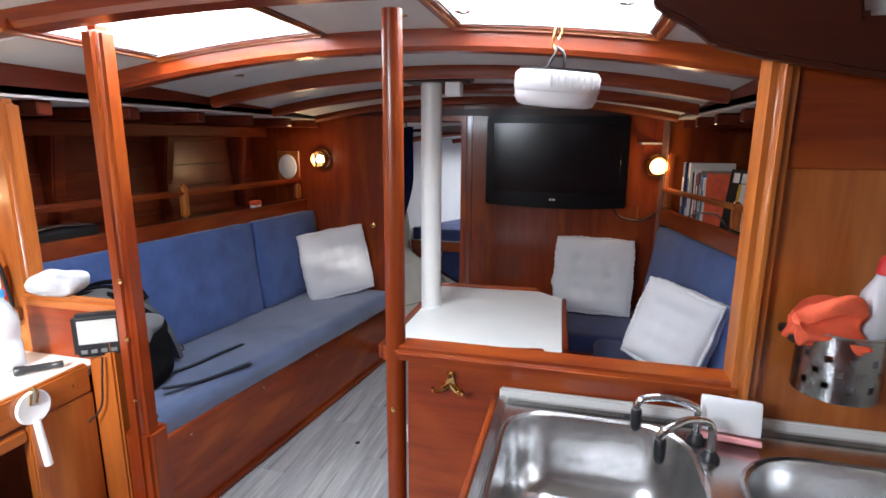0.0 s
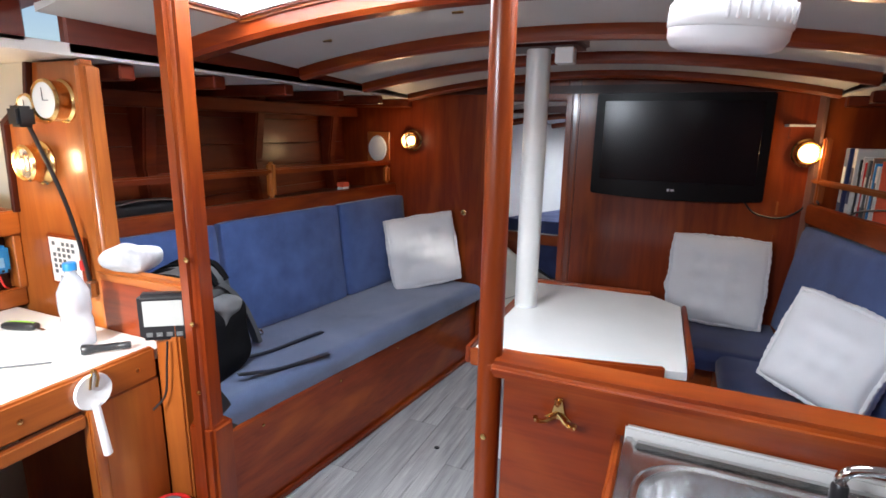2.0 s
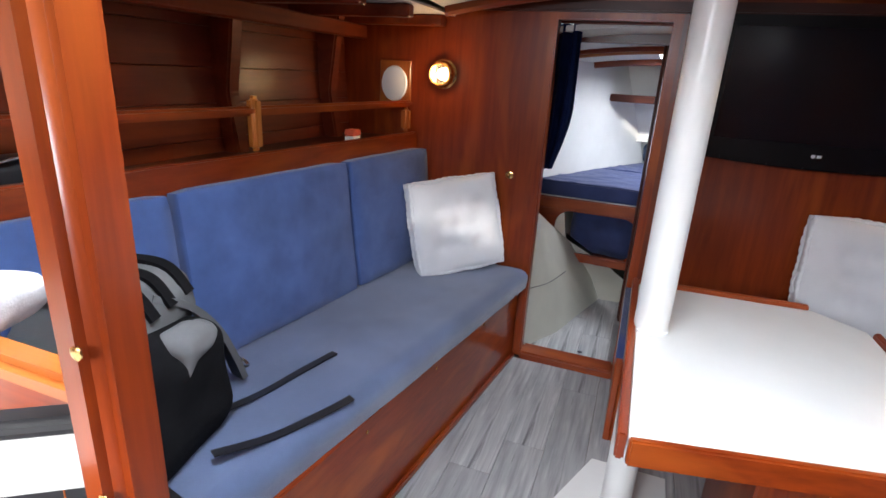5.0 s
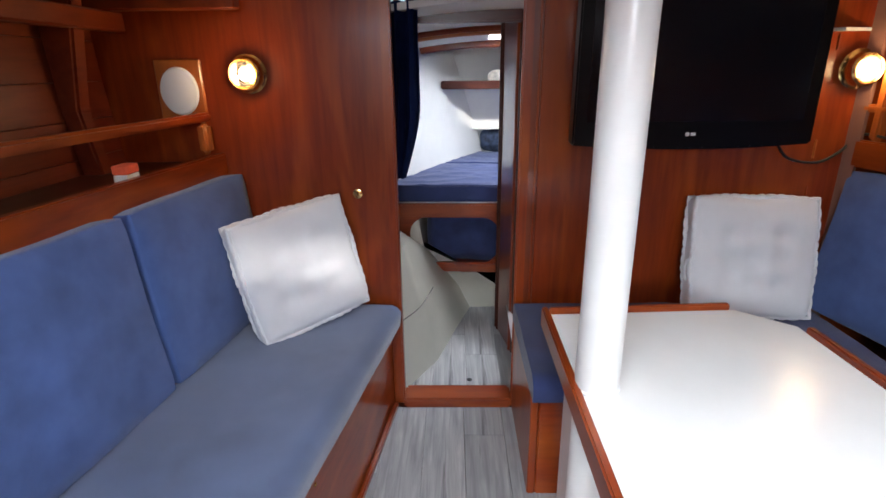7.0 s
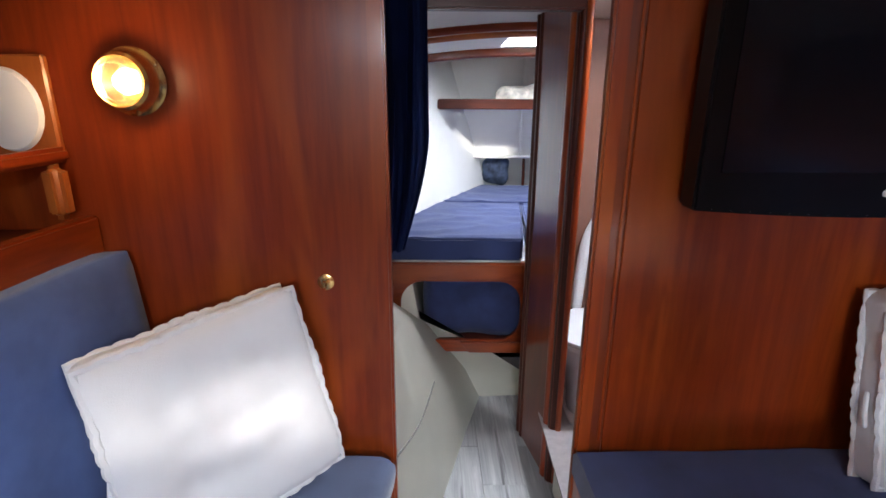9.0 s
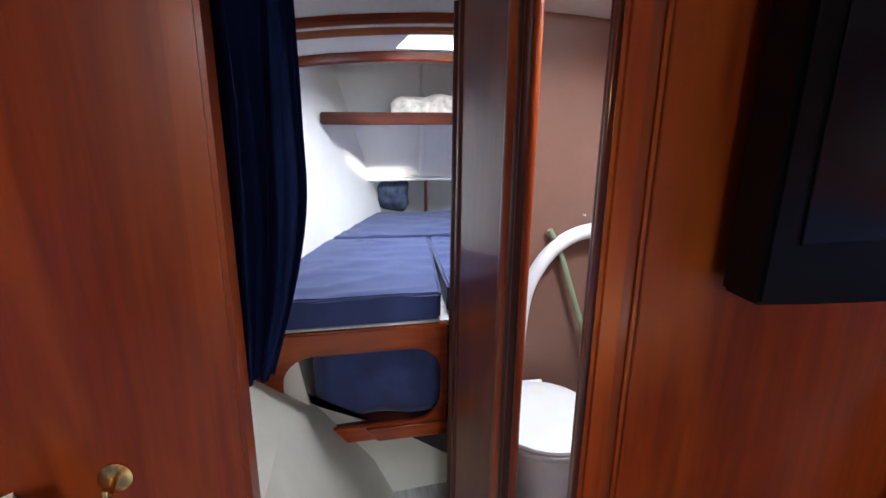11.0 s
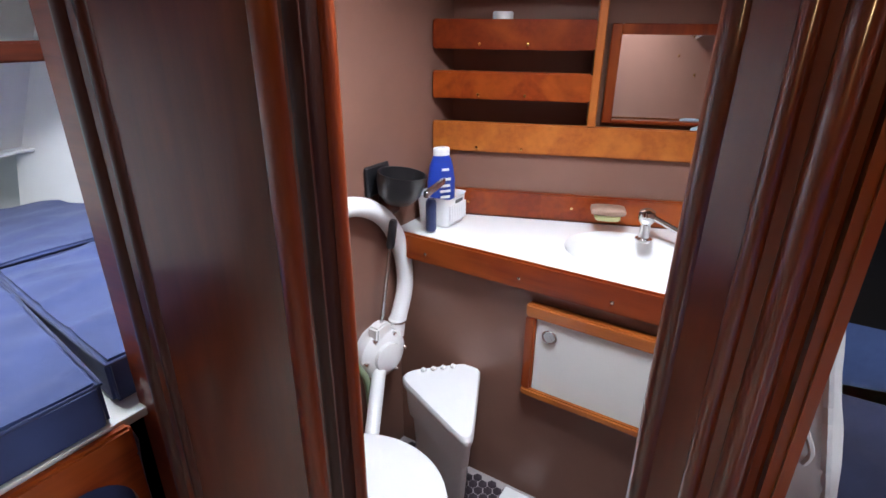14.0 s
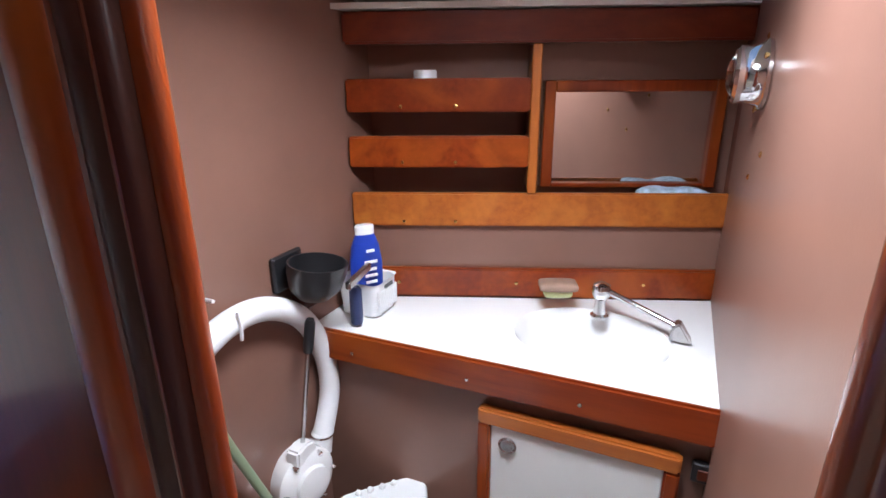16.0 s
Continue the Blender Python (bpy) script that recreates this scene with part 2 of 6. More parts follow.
def mesh_object(name, bm, mat, smooth=False):
    me = bpy.data.meshes.new(name)
    bm.to_mesh(me)
    bm.free()
    me.materials.append(mat)
    if smooth:
        me.polygons.foreach_set("use_smooth", [True] * len(me.polygons))
        me.set_sharp_from_angle(angle=radians(40))
    return new(name, me)


def part(name, bm, mat, parent, label="", smooth=False):
    ob = mesh_object(name, bm, mat, smooth)
    ob.parent = parent
    if label:
        ob["label"] = label
    ob.matrix_parent_inverse = parent.matrix_world.inverted() if parent.parent is None else Matrix.Identity(4)
    return ob


def thing(name, label, category, at, group=""):
    ob = new(name)
    ob.empty_display_size = 0.05
    ob.location = at
    ob.matrix_world = Matrix.Translation(at)
    return tagged(ob, label, category, group)


def solid(name, bm, mat, label, category, group="", smooth=False):
    return tagged(mesh_object(name, bm, mat, smooth), label, category, group)


def structure(name, bm, mat, label, category="wall", smooth=False):
    return tagged(mesh_object(name, bm, mat, smooth), label, category, kind="structure")


# ---- the hull and cabin ----
CX = -0.78          # the boat's middle line


def roof(x, y):
    """The underside of the cabin roof."""
    u = x - CX
    if y < 0.70:
        return 1.742 - 0.055 * u * u
    rise = 0.106 if y > 2.95 else 0.0
    return 1.73 + rise - 0.045 * max(0.0, y - 1.0) - 0.10 * u * u


def beam(name, y, depth, width, mat, x0, x1, label, drop=0.0):
    """A curved deck beam that follows the roof."""
    bm = bmesh.new()
    n = 24
    rows = []
    for i in range(n + 1):
        x = x0 + (x1 - x0) * i / n
        z = roof(x, y) - drop
        ring = [(x, y - width / 2, z + 0.03), (x, y - width / 2, z - depth + 0.012), (x, y - width / 2 + 0.012, z - depth),
                (x, y + width / 2 - 0.012, z - depth), (x, y + width / 2, z - depth + 0.012), (x, y + width / 2, z + 0.03)]
        rows.append([bm.verts.new(p) for p in ring])
    for a, b in zip(rows, rows[1:]):
        for k in range(6):
            bm.faces.new((a[k], a[(k + 1) % 6], b[(k + 1) % 6], b[k]))
    bm.faces.new(rows[0])
    bm.faces.new(rows[-1][::-1])
    bmesh.ops.recalc_face_normals(bm, faces=bm.faces[:])
    return structure(name, bm, mat, label, "beam", True)


def ceiling_sheet(x0, x1, y0, y1, holes, t=0.03, bm=None):
    """A cambered sheet with rectangular holes."""
    xs = sorted({x0, x1, *[h[0] for h in holes], *[h[1] for h in holes], *[x0 + (x1 - x0) * i / 20 for i in range(21)]})
    ys = sorted({y0, y1, *[h[2] for h in holes], *[h[3] for h in holes], *[y0 + (y1 - y0) * i / 8 for i in range(9)], *[y for y in (0.699, 0.701) if y0 < y < y1]})
    bm = bm or bmesh.new()
    for xa, xb in zip(xs, xs[1:]):
        for ya, yb in zip(ys, ys[1:]):
            mx, my = (xa + xb) / 2, (ya + yb) / 2
            if any(h[0] < mx < h[1] and h[2] < my < h[3] for h in holes):
                continue
            lo = [bm.verts.new((x, y, roof(x, y))) for x, y in ((xa, ya), (xb, ya), (xb, yb), (xa, yb))]
            hi = [bm.verts.new((v.co.x, v.co.y, v.co.z + t)) for v in lo]
            bm.faces.new(lo[::-1])
            bm.faces.new(hi)
            for k in range(4):
                bm.faces.new((lo[k], lo[(k + 1) % 4], hi[(k + 1) % 4], hi[k]))
    bmesh.ops.remove_doubles(bm, verts=bm.verts[:], dist=1e-5)
    return bm


HATCH_P = (-1.53, -1.01, 0.66, 1.085)
HATCH_S = (-0.575, -0.10, 0.66, 1.075)
COMPANION = (-1.70, -1.06, -1.25, -0.45)
# unseen roof opening, added to let the fill light into the head
HEAD_OPENING = (-0.60, -0.24, 3.04, 3.40)
HATCH_F = (-0.95, -0.45, 4.36, 4.84)

structure("ceiling", ceiling_sheet(-1.80, 0.24, -1.7, 2.80, [HATCH_P, HATCH_S, COMPANION]), LINER, "off-white cambered headliner panels of the cabin roof", "ceiling")
for y, w, d in ((1.147, 0.07, 0.055), (1.68, 0.05, 0.045), (2.15, 0.05, 0.042), (2.62, 0.05, 0.035)):
    beam("beam", y, d, w, MAHOG["x"], -1.79, 0.23, "varnished mahogany deck beam under the cabin roof")
beam("beam", 0.679, 0.040, 0.085, MAHOG["x"], -2.62, -0.10, "wide varnished mahogany arch beam over the galley posts", 0.0)
def sloped(xa, xb, y0, y1, low, high, bev=0.004, bm=None):
    """A bar across the boat whose lower and upper edges follow the roof at these offsets."""
    ym = (y0 + y1) / 2
    n = 6
    xs = [xa + (xb - xa) * i / n for i in range(n + 1)]
    pts = [(x, roof(x, ym) + low) for x in xs] + [(x, roof(x, ym) + high) for x in reversed(xs)]
    return prism(pts, "y", y0, y1, bev, 2 if bev > 0.003 else 1, bm)


for hx0, hx1, hy0, hy1 in (HATCH_P, HATCH_S):
    bm = sloped(hx0 - 0.016, hx0 + 0.004, hy0, hy1, 0.001, 0.155, 0.001)
    bm = sloped(hx1 - 0.004, hx1 + 0.016, hy0, hy1, 0.001, 0.155, 0.001, bm)
    bm = sloped(hx0 + 0.005, hx1 - 0.005, hy1 - 0.004, hy1 + 0.016, 0.001, 0.155, 0.001, bm)
    bm = sloped(hx0 + 0.005, hx1 - 0.005, hy0 - 0.016, hy0 + 0.004, 0.001, 0.155, 0.001, bm)
    structure("trim_hatch", bm, PAINT, "white painted lining of a deck hatch", "trim")
    for e, w, low, high, mat in ((0.0, 0.012, -0.004, 0.016, MAHOG), (0.0135, 0.012, -0.010, -0.0005, TEAK), (0.027, 0.009, -0.006, -0.0005, MAHOG)):
        bm = sloped(hx0 - e - w, hx0 - e, hy0 - 0.03, hy1 + e, low, high)
        bm = sloped(hx1 + e, hx1 + e + w, hy0 - 0.03, hy1 + e, low, high, bm=bm)
        bm = sloped(hx0 - e - w, hx1 + e + w, hy1 + e + 0.0005, hy1 + e + w, low, high, bm=bm)
        structure("trim_hatch_edge", bm, mat["x"], "moulded mahogany edge of a deck hatch", "trim")
# opaque plate added above the hatch light so no sun enters here
structure("window_hatch_pane", bx(-0.66, -0.03, 0.60, 1.13, 1.866, 1.878, 0.002), PAINT, "opaque white lid over the starboard hatch, added to block the sun", "window")
lid = thing("deck_hatch", "dark framed glass lid of the port deck hatch", "hatch", (-1.27, 0.87, 1.80))
bm = bx(-1.525, -1.015, 0.90, 0.915, 1.797, 1.812, 0.003)
for x in (-1.36, -1.045):
    bm = bx(x, x + 0.014, 0.665, 0.899, 1.798, 1.811, 0.003, bm=bm)
part("frame", bm, BLACK, lid)
part("handle", tube([(-1.42, 0.90, 1.80), (-1.42, 0.90, 1.77), (-1.36, 0.90, 1.765), (-1.30, 0.90, 1.77), (-1.30, 0.90, 1.80)], 0.006), CHROME, lid, smooth=True)

# cabin side boards, side decks and hull lining
for s, nm in ((-1, "port"), (1, "starboard")):
    x = CX + s * 1.02
    structure("wall_coaming_" + nm, bx(min(x, x + s * 0.03), max(x, x + s * 0.03), 0.765, 2.76, 1.537, 1.66, 0.006), HULLWOOD, "dark mahogany cabin side board under the roof edge")
    structure("wall_coaming_aft_" + nm, bx(min(x, x + s * 0.03), max(x, x + s * 0.03), -1.7, 0.675, 1.55, 1.71, 0.006), HULLWOOD, "dark mahogany cabin side board over the galley")
    xo = CX + s * 1.9
    structure("ceiling_side_deck_" + nm, bx(min(x, xo), max(x, xo), -1.7, 2.80, 1.535, 1.565, 0), LINER, "white painted underside of the side deck", "ceiling")
    for y in (0.92, 1.26, 1.62, 1.98, 2.34, 2.68):
        structure("beam_side", bx(min(x + s * 0.031, xo), max(x + s * 0.031, xo), y, y + 0.05, 1.49, 1.534, 0.005), HULLWOOD, "dark mahogany side deck beam", "beam")
    structure("beam_shelf_" + nm, bx(min(CX + s * 1.44, CX + s * 1.5), max(CX + s * 1.44, CX + s * 1.5), 0.835, 2.75, 1.43, 1.489, 0.006), HULLWOOD, "dark mahogany beam shelf along the hull", "beam")
    # hull planks, each a strake of its own
    prof = [(1.28, 0.32), (1.42, 0.55), (1.50, 0.80), (1.54, 1.05), (1.56, 1.28), (1.57, 1.53)]
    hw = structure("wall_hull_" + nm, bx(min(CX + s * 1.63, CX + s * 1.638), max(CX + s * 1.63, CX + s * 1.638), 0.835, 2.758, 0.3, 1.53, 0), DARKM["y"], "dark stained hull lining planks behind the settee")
    for (u0, z0), (u1, z1) in zip(prof, prof[1:]):
        for k in range(2):
            ua, ub = u0 + (u1 - u0) * k / 2, u0 + (u1 - u0) * (k + 1) / 2
            za, zb = z0 + (z1 - z0) * k / 2, z0 + (z1 - z0) * (k + 1) / 2
            pts = [(CX + s * ua, za + 0.0006), (CX + s * ub, zb - 0.0006), (CX + s * (ub + 0.05), zb - 0.0006), (CX + s * (ua + 0.05), za + 0.0006)]
            part("plank", prism(pts, "y", 0.835, 2.758, 0.0015), HULLWOOD, hw)
    bm = bx(min(CX + s * 1.64, CX + s * 1.68), max(CX + s * 1.64, CX + s * 1.68), -1.7, 2.80, 0, 1.56, 0)
    structure("wall_shell_" + nm, bm, CREAM, "white painted hull shell")
    for y in (1.30, 1.90, 2.52):
        bm = prism([(CX + s * 1.37, 0.60), (CX + s * 1.45, 0.9), (CX + s * 1.50, 1.2), (CX + s * 1.45, 1.53), (CX + s * 1.57, 1.53), (CX + s * 1.56, 1.2), (CX + s * 1.50, 0.7)], "y", y, y + 0.06, 0.008, 2)
        structure("trim_frame", bm, HULLWOOD, "dark mahogany hull frame", "trim")

structure("wall_quarter", bx(-2.41, -1.86, 0.8265, 0.8335, 0.80, 1.534, 0), CREAM, "white painted panel behind the chart table bulkhead")
structure("wall_aft", bx(-2.6, 1.1, -1.74, -1.70, 0, 1.75, 0), MAHOG["z"], "mahogany bulkhead at the companionway")
structure("floor_base", bx(-2.6, 1.1, -1.7, 4.05, -0.06, -0.014, 0), DARKM["y"], "dark bearers under the floor planks", "floor")

# the forward bulkhead with the passage opening
DL, DR, DT = -1.362, -0.925, 1.535
BY0, BY1 = 2.76, 2.835
bm = bx(-2.55, DL, BY0, BY1, 0, 1.66, 0.002)
bm = bx(-0.86, 1.0, BY0, 2.7705, 0, 1.66, 0.002, bm=bm)
bm = bx(DL, DR, BY0, BY1, DT, 1.70, 0.002, bm=bm)
structure("wall_bulkhead", bm, MAHOG["z"], "varnished mahogany plywood bulkhead across the saloon")
bm = bx(DL - 0.03, DL + 0.004, BY0 - 0.014, BY0 - 0.001, 0.03, DT + 0.03, 0.006, 2)
bm = bx(DR - 0.004, DR + 0.032, BY0 - 0.014, BY0 - 0.001, 0.03, DT + 0.03, 0.006, 2, bm=bm)
bm = bx(DR + 0.052, DR + 0.058, BY0 - 0.004, BY0 - 0.0005, 0.47, 1.60, 0.001, 1, bm=bm)
bm = bx(DL - 0.03, DR + 0.032, BY0 - 0.012, BY0 - 0.001, DT - 0.004, DT + 0.03, 0.005, 2, bm=bm)
structure("trim_passage", bm, MAHOG["z"], "rounded mahogany trim round the passage opening", "trim")
jamb = [(DR + 0.006, BY0 + 0.0005), (-0.861, BY0 + 0.0005), (-0.861, 2.772), (-0.875, 2.798), (-0.878, 2.828), (-0.894, 2.830), (DR + 0.010, 2.795)]
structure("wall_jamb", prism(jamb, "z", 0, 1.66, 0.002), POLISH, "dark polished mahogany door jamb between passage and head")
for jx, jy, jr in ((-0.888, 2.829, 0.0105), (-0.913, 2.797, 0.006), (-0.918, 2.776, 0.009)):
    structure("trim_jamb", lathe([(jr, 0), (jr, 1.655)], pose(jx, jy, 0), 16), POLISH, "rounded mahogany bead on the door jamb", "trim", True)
structure("trim_sill", bx(DL, DR, 2.735, 2.845, -0.012, 0.035, 0.01, 2), MAHOG["x"], "varnished mahogany threshold of the passage", "trim")
structure("trim_bulkhead_top", bx(-1.79, 0.23, BY0 - 0.03, BY0 - 0.001, 1.56, 1.60, 0.006, 2), DARKM["x"], "dark mahogany strip along the top of the bulkhead", "trim")


def frame_m(at, xdir, ydir):
    """A pose from an origin and the ways that local x and y point."""
    x = Vector(xdir).normalized()
    z = x.cross(Vector(ydir)).normalized()
    y = z.cross(x)
    m = Matrix((x, y, z)).transposed().to_4x4()
    return Matrix.Translation(at) @ m


# ---- saloon: port side ----
port = thing("settee_base", "varnished mahogany box base of the port settee", "settee", (-1.75, 1.8, 0))
part("front_board", prism([(-1.655, 0.79), (-1.40, 2.757), (-1.425, 2.757), (-1.68, 0.79)], "z", 0.0, 0.375, 0.004, 2), MAHOG["y"], port)
part("top_board", prism([(-1.681, 0.80), (-1.427, 2.75), (-2.15, 2.75), (-2.15, 0.80)], "z", 0.34, 0.365, 0.002), MAHOG["y"], port)
part("foot_trim", prism([(-1.638, 0.79), (-1.383, 2.733), (-1.399, 2.733), (-1.654, 0.79)], "z", 0.0, 0.03, 0.006, 2), MAHOG["y"], port)
for y in (1.15, 1.55, 1.95, 2.35):
    x = -1.655 + 0.2555 * (y - 0.79) / 1.967
    part("screw_plug", lathe([(0.006, 0), (0.006, 0.002), (0.003, 0.003)], pose(x + 0.0005, y, 0.335, 0, 90, -7), 10), BRASS, port)


def long_cushion(outline, z0, z1, mat, name, label, sag=0.004, n=10):
    """A long seat cushion between two edges given by their end points."""
    (a, b), (c, d) = outline          # front edge a to b, back edge c to d
    bm = bmesh.new()
    ny, nx = 44, 18
    ring = []
    for i in range(ny + 1):
        v = i / ny
        f = Vector((*a, 0)).lerp(Vector((*b, 0)), v)
        k = Vector((*c, 0)).lerp(Vector((*d, 0)), v)
        w = (f - k).length
        r = 0.028
        row = []
        prof = [(0, z0 + 0.01), (0, z0 + 0.05), (0, z1 - r), (0.3 * r, z1 - 0.3 * r), (r, z1)] + [(r + (w - 2 * r) * q / nx, z1) for q in range(1, nx)] + [(w - r, z1), (w, z1 - r), (w, z0 + 0.01)]
        for q, z in prof:
            p = f.lerp(k, q / w)
            bulge = 0.008 * math.sin(math.pi * min(1, (z - z0) / (z1 - z0))) if q < 1e-6 else 0
            p += (f - k).normalized() * (bulge + 0.004 * noise.noise(Vector((p.x * 3, p.y * 4, z * 9))))
            zz = z + (0.006 * noise.noise(Vector((p.x * 4, p.y * 3, 1.7))) + 0.0025 * noise.noise(Vector((p.x * 14, p.y * 11, 3.7))) if z > z1 - 0.02 else 0)
            row.append(bm.verts.new((p.x, p.y, zz)))
        ring.append(row)
    for r0, r1 in zip(ring, ring[1:]):
        for k in range(len(r0) - 1):
            bm.faces.new((r0[k], r0[k + 1], r1[k + 1], r1[k]))
        bm.faces.new((r0[-1], r0[0], r1[0], r1[-1]))
    bm.faces.new(ring[0])
    bm.faces.new(ring[-1][::-1])
    bmesh.ops.recalc_face_normals(bm, faces=bm.faces[:])
    return solid(name, bm, mat, label, "cushion", "", True)


long_cushion((((-1.68, 0.82), (-1.365, 2.72)), ((-2.16, 0.82), (-1.90, 2.74))), 0.366, 0.466, GREYBLUE, "seat_cushion", "long faded grey-blue seat cushion on the port settee")
solid("cushion_flap", prism([(-1.655, 0.86), (-1.625, 1.20), (-1.64, 1.21), (-1.67, 0.86)], "z", 0.30, 0.40, 0.006), BLUE, "blue cloth flap hanging from the settee cushion", "cloth")
for ya, yb in ((0.86, 1.445), (1.455, 2.165), (2.175, 2.745)):
    ym = (ya + yb) / 2
    m = frame_m((-2.00 + 0.14 * (ym - 1.8), ym, 0.72), (0.14, 1, 0), (-0.11, 0.02, 1))
    bm = pad(yb - ya, 0.505, 0.09, m @ Matrix.Translation((0, 0, -0.09)), 0.012, 0.018, 12, 0.004, 5, seed=ya)
    c = solid("back_cushion", bm, BLUE, "blue canvas back cushion leaning behind the port settee", "cushion", "port back cushions", True)

shelf = thing("side_shelf", "mahogany shelf with fiddle rail behind the port settee", "shelf", (-2.2, 1.8, 0.98))
part("fascia", prism([(-2.20, 0.84), (-1.955, 2.757), (-1.985, 2.757), (-2.23, 0.84)], "z", 0.90, 1.035, 0.005, 2), MAHOG["y"], shelf)
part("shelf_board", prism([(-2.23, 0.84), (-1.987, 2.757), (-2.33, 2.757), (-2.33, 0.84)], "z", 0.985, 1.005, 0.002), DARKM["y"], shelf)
part("rail", prism([(-2.215, 0.84), (-1.985, 2.757), (-2.01, 2.757), (-2.24, 0.84)], "z", 1.145, 1.175, 0.008, 2), MAHOG["y"], shelf)
for y in (1.80, 2.70):
    x = -2.226 + 0.12 * (y - 0.84)
    part("rail_post", bx(x - 0.02, x + 0.02, y, y + 0.045, 1.036, 1.205 if y < 2 else 1.144, 0.014, 3), TEAK["z"], shelf, smooth=True)

box = thing("small_box", "small orange and white box on the shelf edge", "box", (-2.05, 2.33, 1.005))
part("carton", bx(-2.075, -2.035, 2.30, 2.36, 1.006, 1.045, 0.003), PAPER, box)
part("lid", bx(-2.076, -2.034, 2.299, 2.361, 1.0455, 1.07, 0.003), ORANGE, box)
case = thing("camera_case", "black instrument case lying on the shelf", "case", (-2.22, 1.2, 1.006))
part("body", pad(0.10, 0.36, 0.07, pose(-2.24, 1.22, 1.006, 0, 0, -7), 0.01, 0.02, 6), BLACK, case, smooth=True)
part("strap", tube([(-2.19, 1.06, 1.07), (-2.185, 1.2, 1.088), (-2.17, 1.36, 1.075)], 0.004), STEEL, case, smooth=True)


def bulkhead_lamp(at, lit, label, face=(0, -1, 0), metal=None):
    """A round brass cabin lamp with a glass and a bulb, on a wall that faces that way."""
    m = along(at, Vector(at) + Vector(face))
    th = thing("cabin_lamp", label, "lamp", at)
    part("base_ring", lathe([(0.062, 0.001), (0.064, 0.008), (0.056, 0.014), (0.050, 0.03), (0.052, 0.05), (0.046, 0.056), (0.040, 0.05), (0.040, 0.012)], m, 32), metal or BRASS, th, smooth=True)
    reflector = part("reflector", lathe([(0.040, 0.0125), (0.0395, 0.016), (0.012, 0.014)], m, 24), CHROME, th, smooth=True)
    part("bulb", lathe([(0.004, 0.016), (0.014, 0.022), (0.018, 0.032), (0.014, 0.042), (0.004, 0.047)], m, 16), BULB if lit else GLASS, reflector, smooth=True)
    g = part("glass", lathe([(0.0395, 0.048), (0.0395, 0.054), (0.03, 0.062), (0.016, 0.067), (0.004, 0.068)], m, 32), GLASS, th, smooth=True)
    g.visible_shadow = False
    for k in range(3):
        a = 2 * math.pi * k / 3 + 0.6
        part("screw", lathe([(0.006, 0.008), (0.006, 0.014), (0.003, 0.016)], m @ pose(0.057 * math.cos(a), 0.057 * math.sin(a), 0), 8), BRASS, th)
    return th


bulkhead_lamp((-1.84, 2.7595, 1.297), True, "lit round brass cabin lamp on the bulkhead")
bulkhead_lamp((0.17, 2.7595, 1.290), True, "lit round brass cabin lamp on the bulkhead beside the television")
lamp("cabin_bulb_port", "POINT", 1.3, (1.0, 0.66, 0.34), (-1.84, 2.665, 1.297), size=0.03)
lamp("cabin_bulb_starboard", "POINT", 1.6, (1.0, 0.66, 0.34), (0.17, 2.665, 1.290), size=0.03)

sp = thing("speaker", "oval white loudspeaker on a honey wood backing board", "loudspeaker", (-2.06, 2.74, 1.24))
part("board", bx(-2.150, -1.995, 2.742, 2.759, 1.155, 1.345, 0.004), TEAK["z"], sp)
bm = lathe([(0.05, 0.0), (0.058, 0.008), (0.054, 0.018), (0.03, 0.024), (0.004, 0.025)], pose(-2.070, 2.7415, 1.245, 90, 0, 0) @ Matrix.Diagonal((1.12, 1.35, 1, 1)), 32)
part("grille", bm, PLASTIC, sp, smooth=True)
hk = thing("coat_hook", "small brass hook screwed to the bulkhead", "hook", (-1.50, 2.75, 0.88))
part("plate", lathe([(0.018, 0), (0.018, 0.003), (0.012, 0.005)], along((-1.50, 2.7595, 0.885), (-1.50, 2.6, 0.885)), 20), BRASS, hk, smooth=True)
part("prong", tube([(-1.50, 2.756, 0.885), (-1.50, 2.735, 0.88), (-1.497, 2.722, 0.888), (-1.495, 2.72, 0.90)], 0.004), BRASS, hk, smooth=True)


def pillow(at, xdir, ydir, w, d, h, label, loops=True, seed=0.0):
    """A tufted square cushion with a stitched border and corner ties, standing on its lower edge."""
    m = frame_m(at, xdir, ydir)
    th = thing("pillow", label, "pillow", at, "white pillows")
    tufts = [(sx * 0.2, sy * 0.2) for sx in (-1, 0, 1) for sy in (-1, 0, 1)]
    bm = pad(w, d, h, m @ Matrix.Translation((0, d / 2, -h / 2)), 0.026, 0.03, 30, 0.009, 9, tufts, seed)
    cover = part("cover", bm, COTTON, th, smooth=True)
    for z, nm in ((h * 0.34, "piping"), (-h * 0.34, "piping")):
        pts = []
        for k in range(176):
            a = 2 * math.pi * k / 176
            cx_, sy_ = math.cos(a), math.sin(a)
            q = max(abs(cx_), abs(sy_))
            r = (1 / q) ** 0.92 * (1 + 0.020 * abs(math.sin(k * math.pi / 4)) + 0.010 * math.sin(9 * a + seed))
            pts.append(m @ Vector((cx_ * r * (w / 2 - 0.004), d / 2 + sy_ * r * (d / 2 - 0.004), z)))
        part(nm, tube(pts, 0.008, 6, steps=1, closed=True), COTTON, cover, smooth=True)
    if loops:
        p = m @ Vector((-w / 2, d * 0.3, 0))
        q = m @ Vector((-w / 2 - 0.012, d * 0.38, 0.01))
        e = m @ Vector((-w / 2, d * 0.48, 0.0))
        part("tie", tube([p, q, e], 0.005, 6), COTTON, th, smooth=True)
    return th


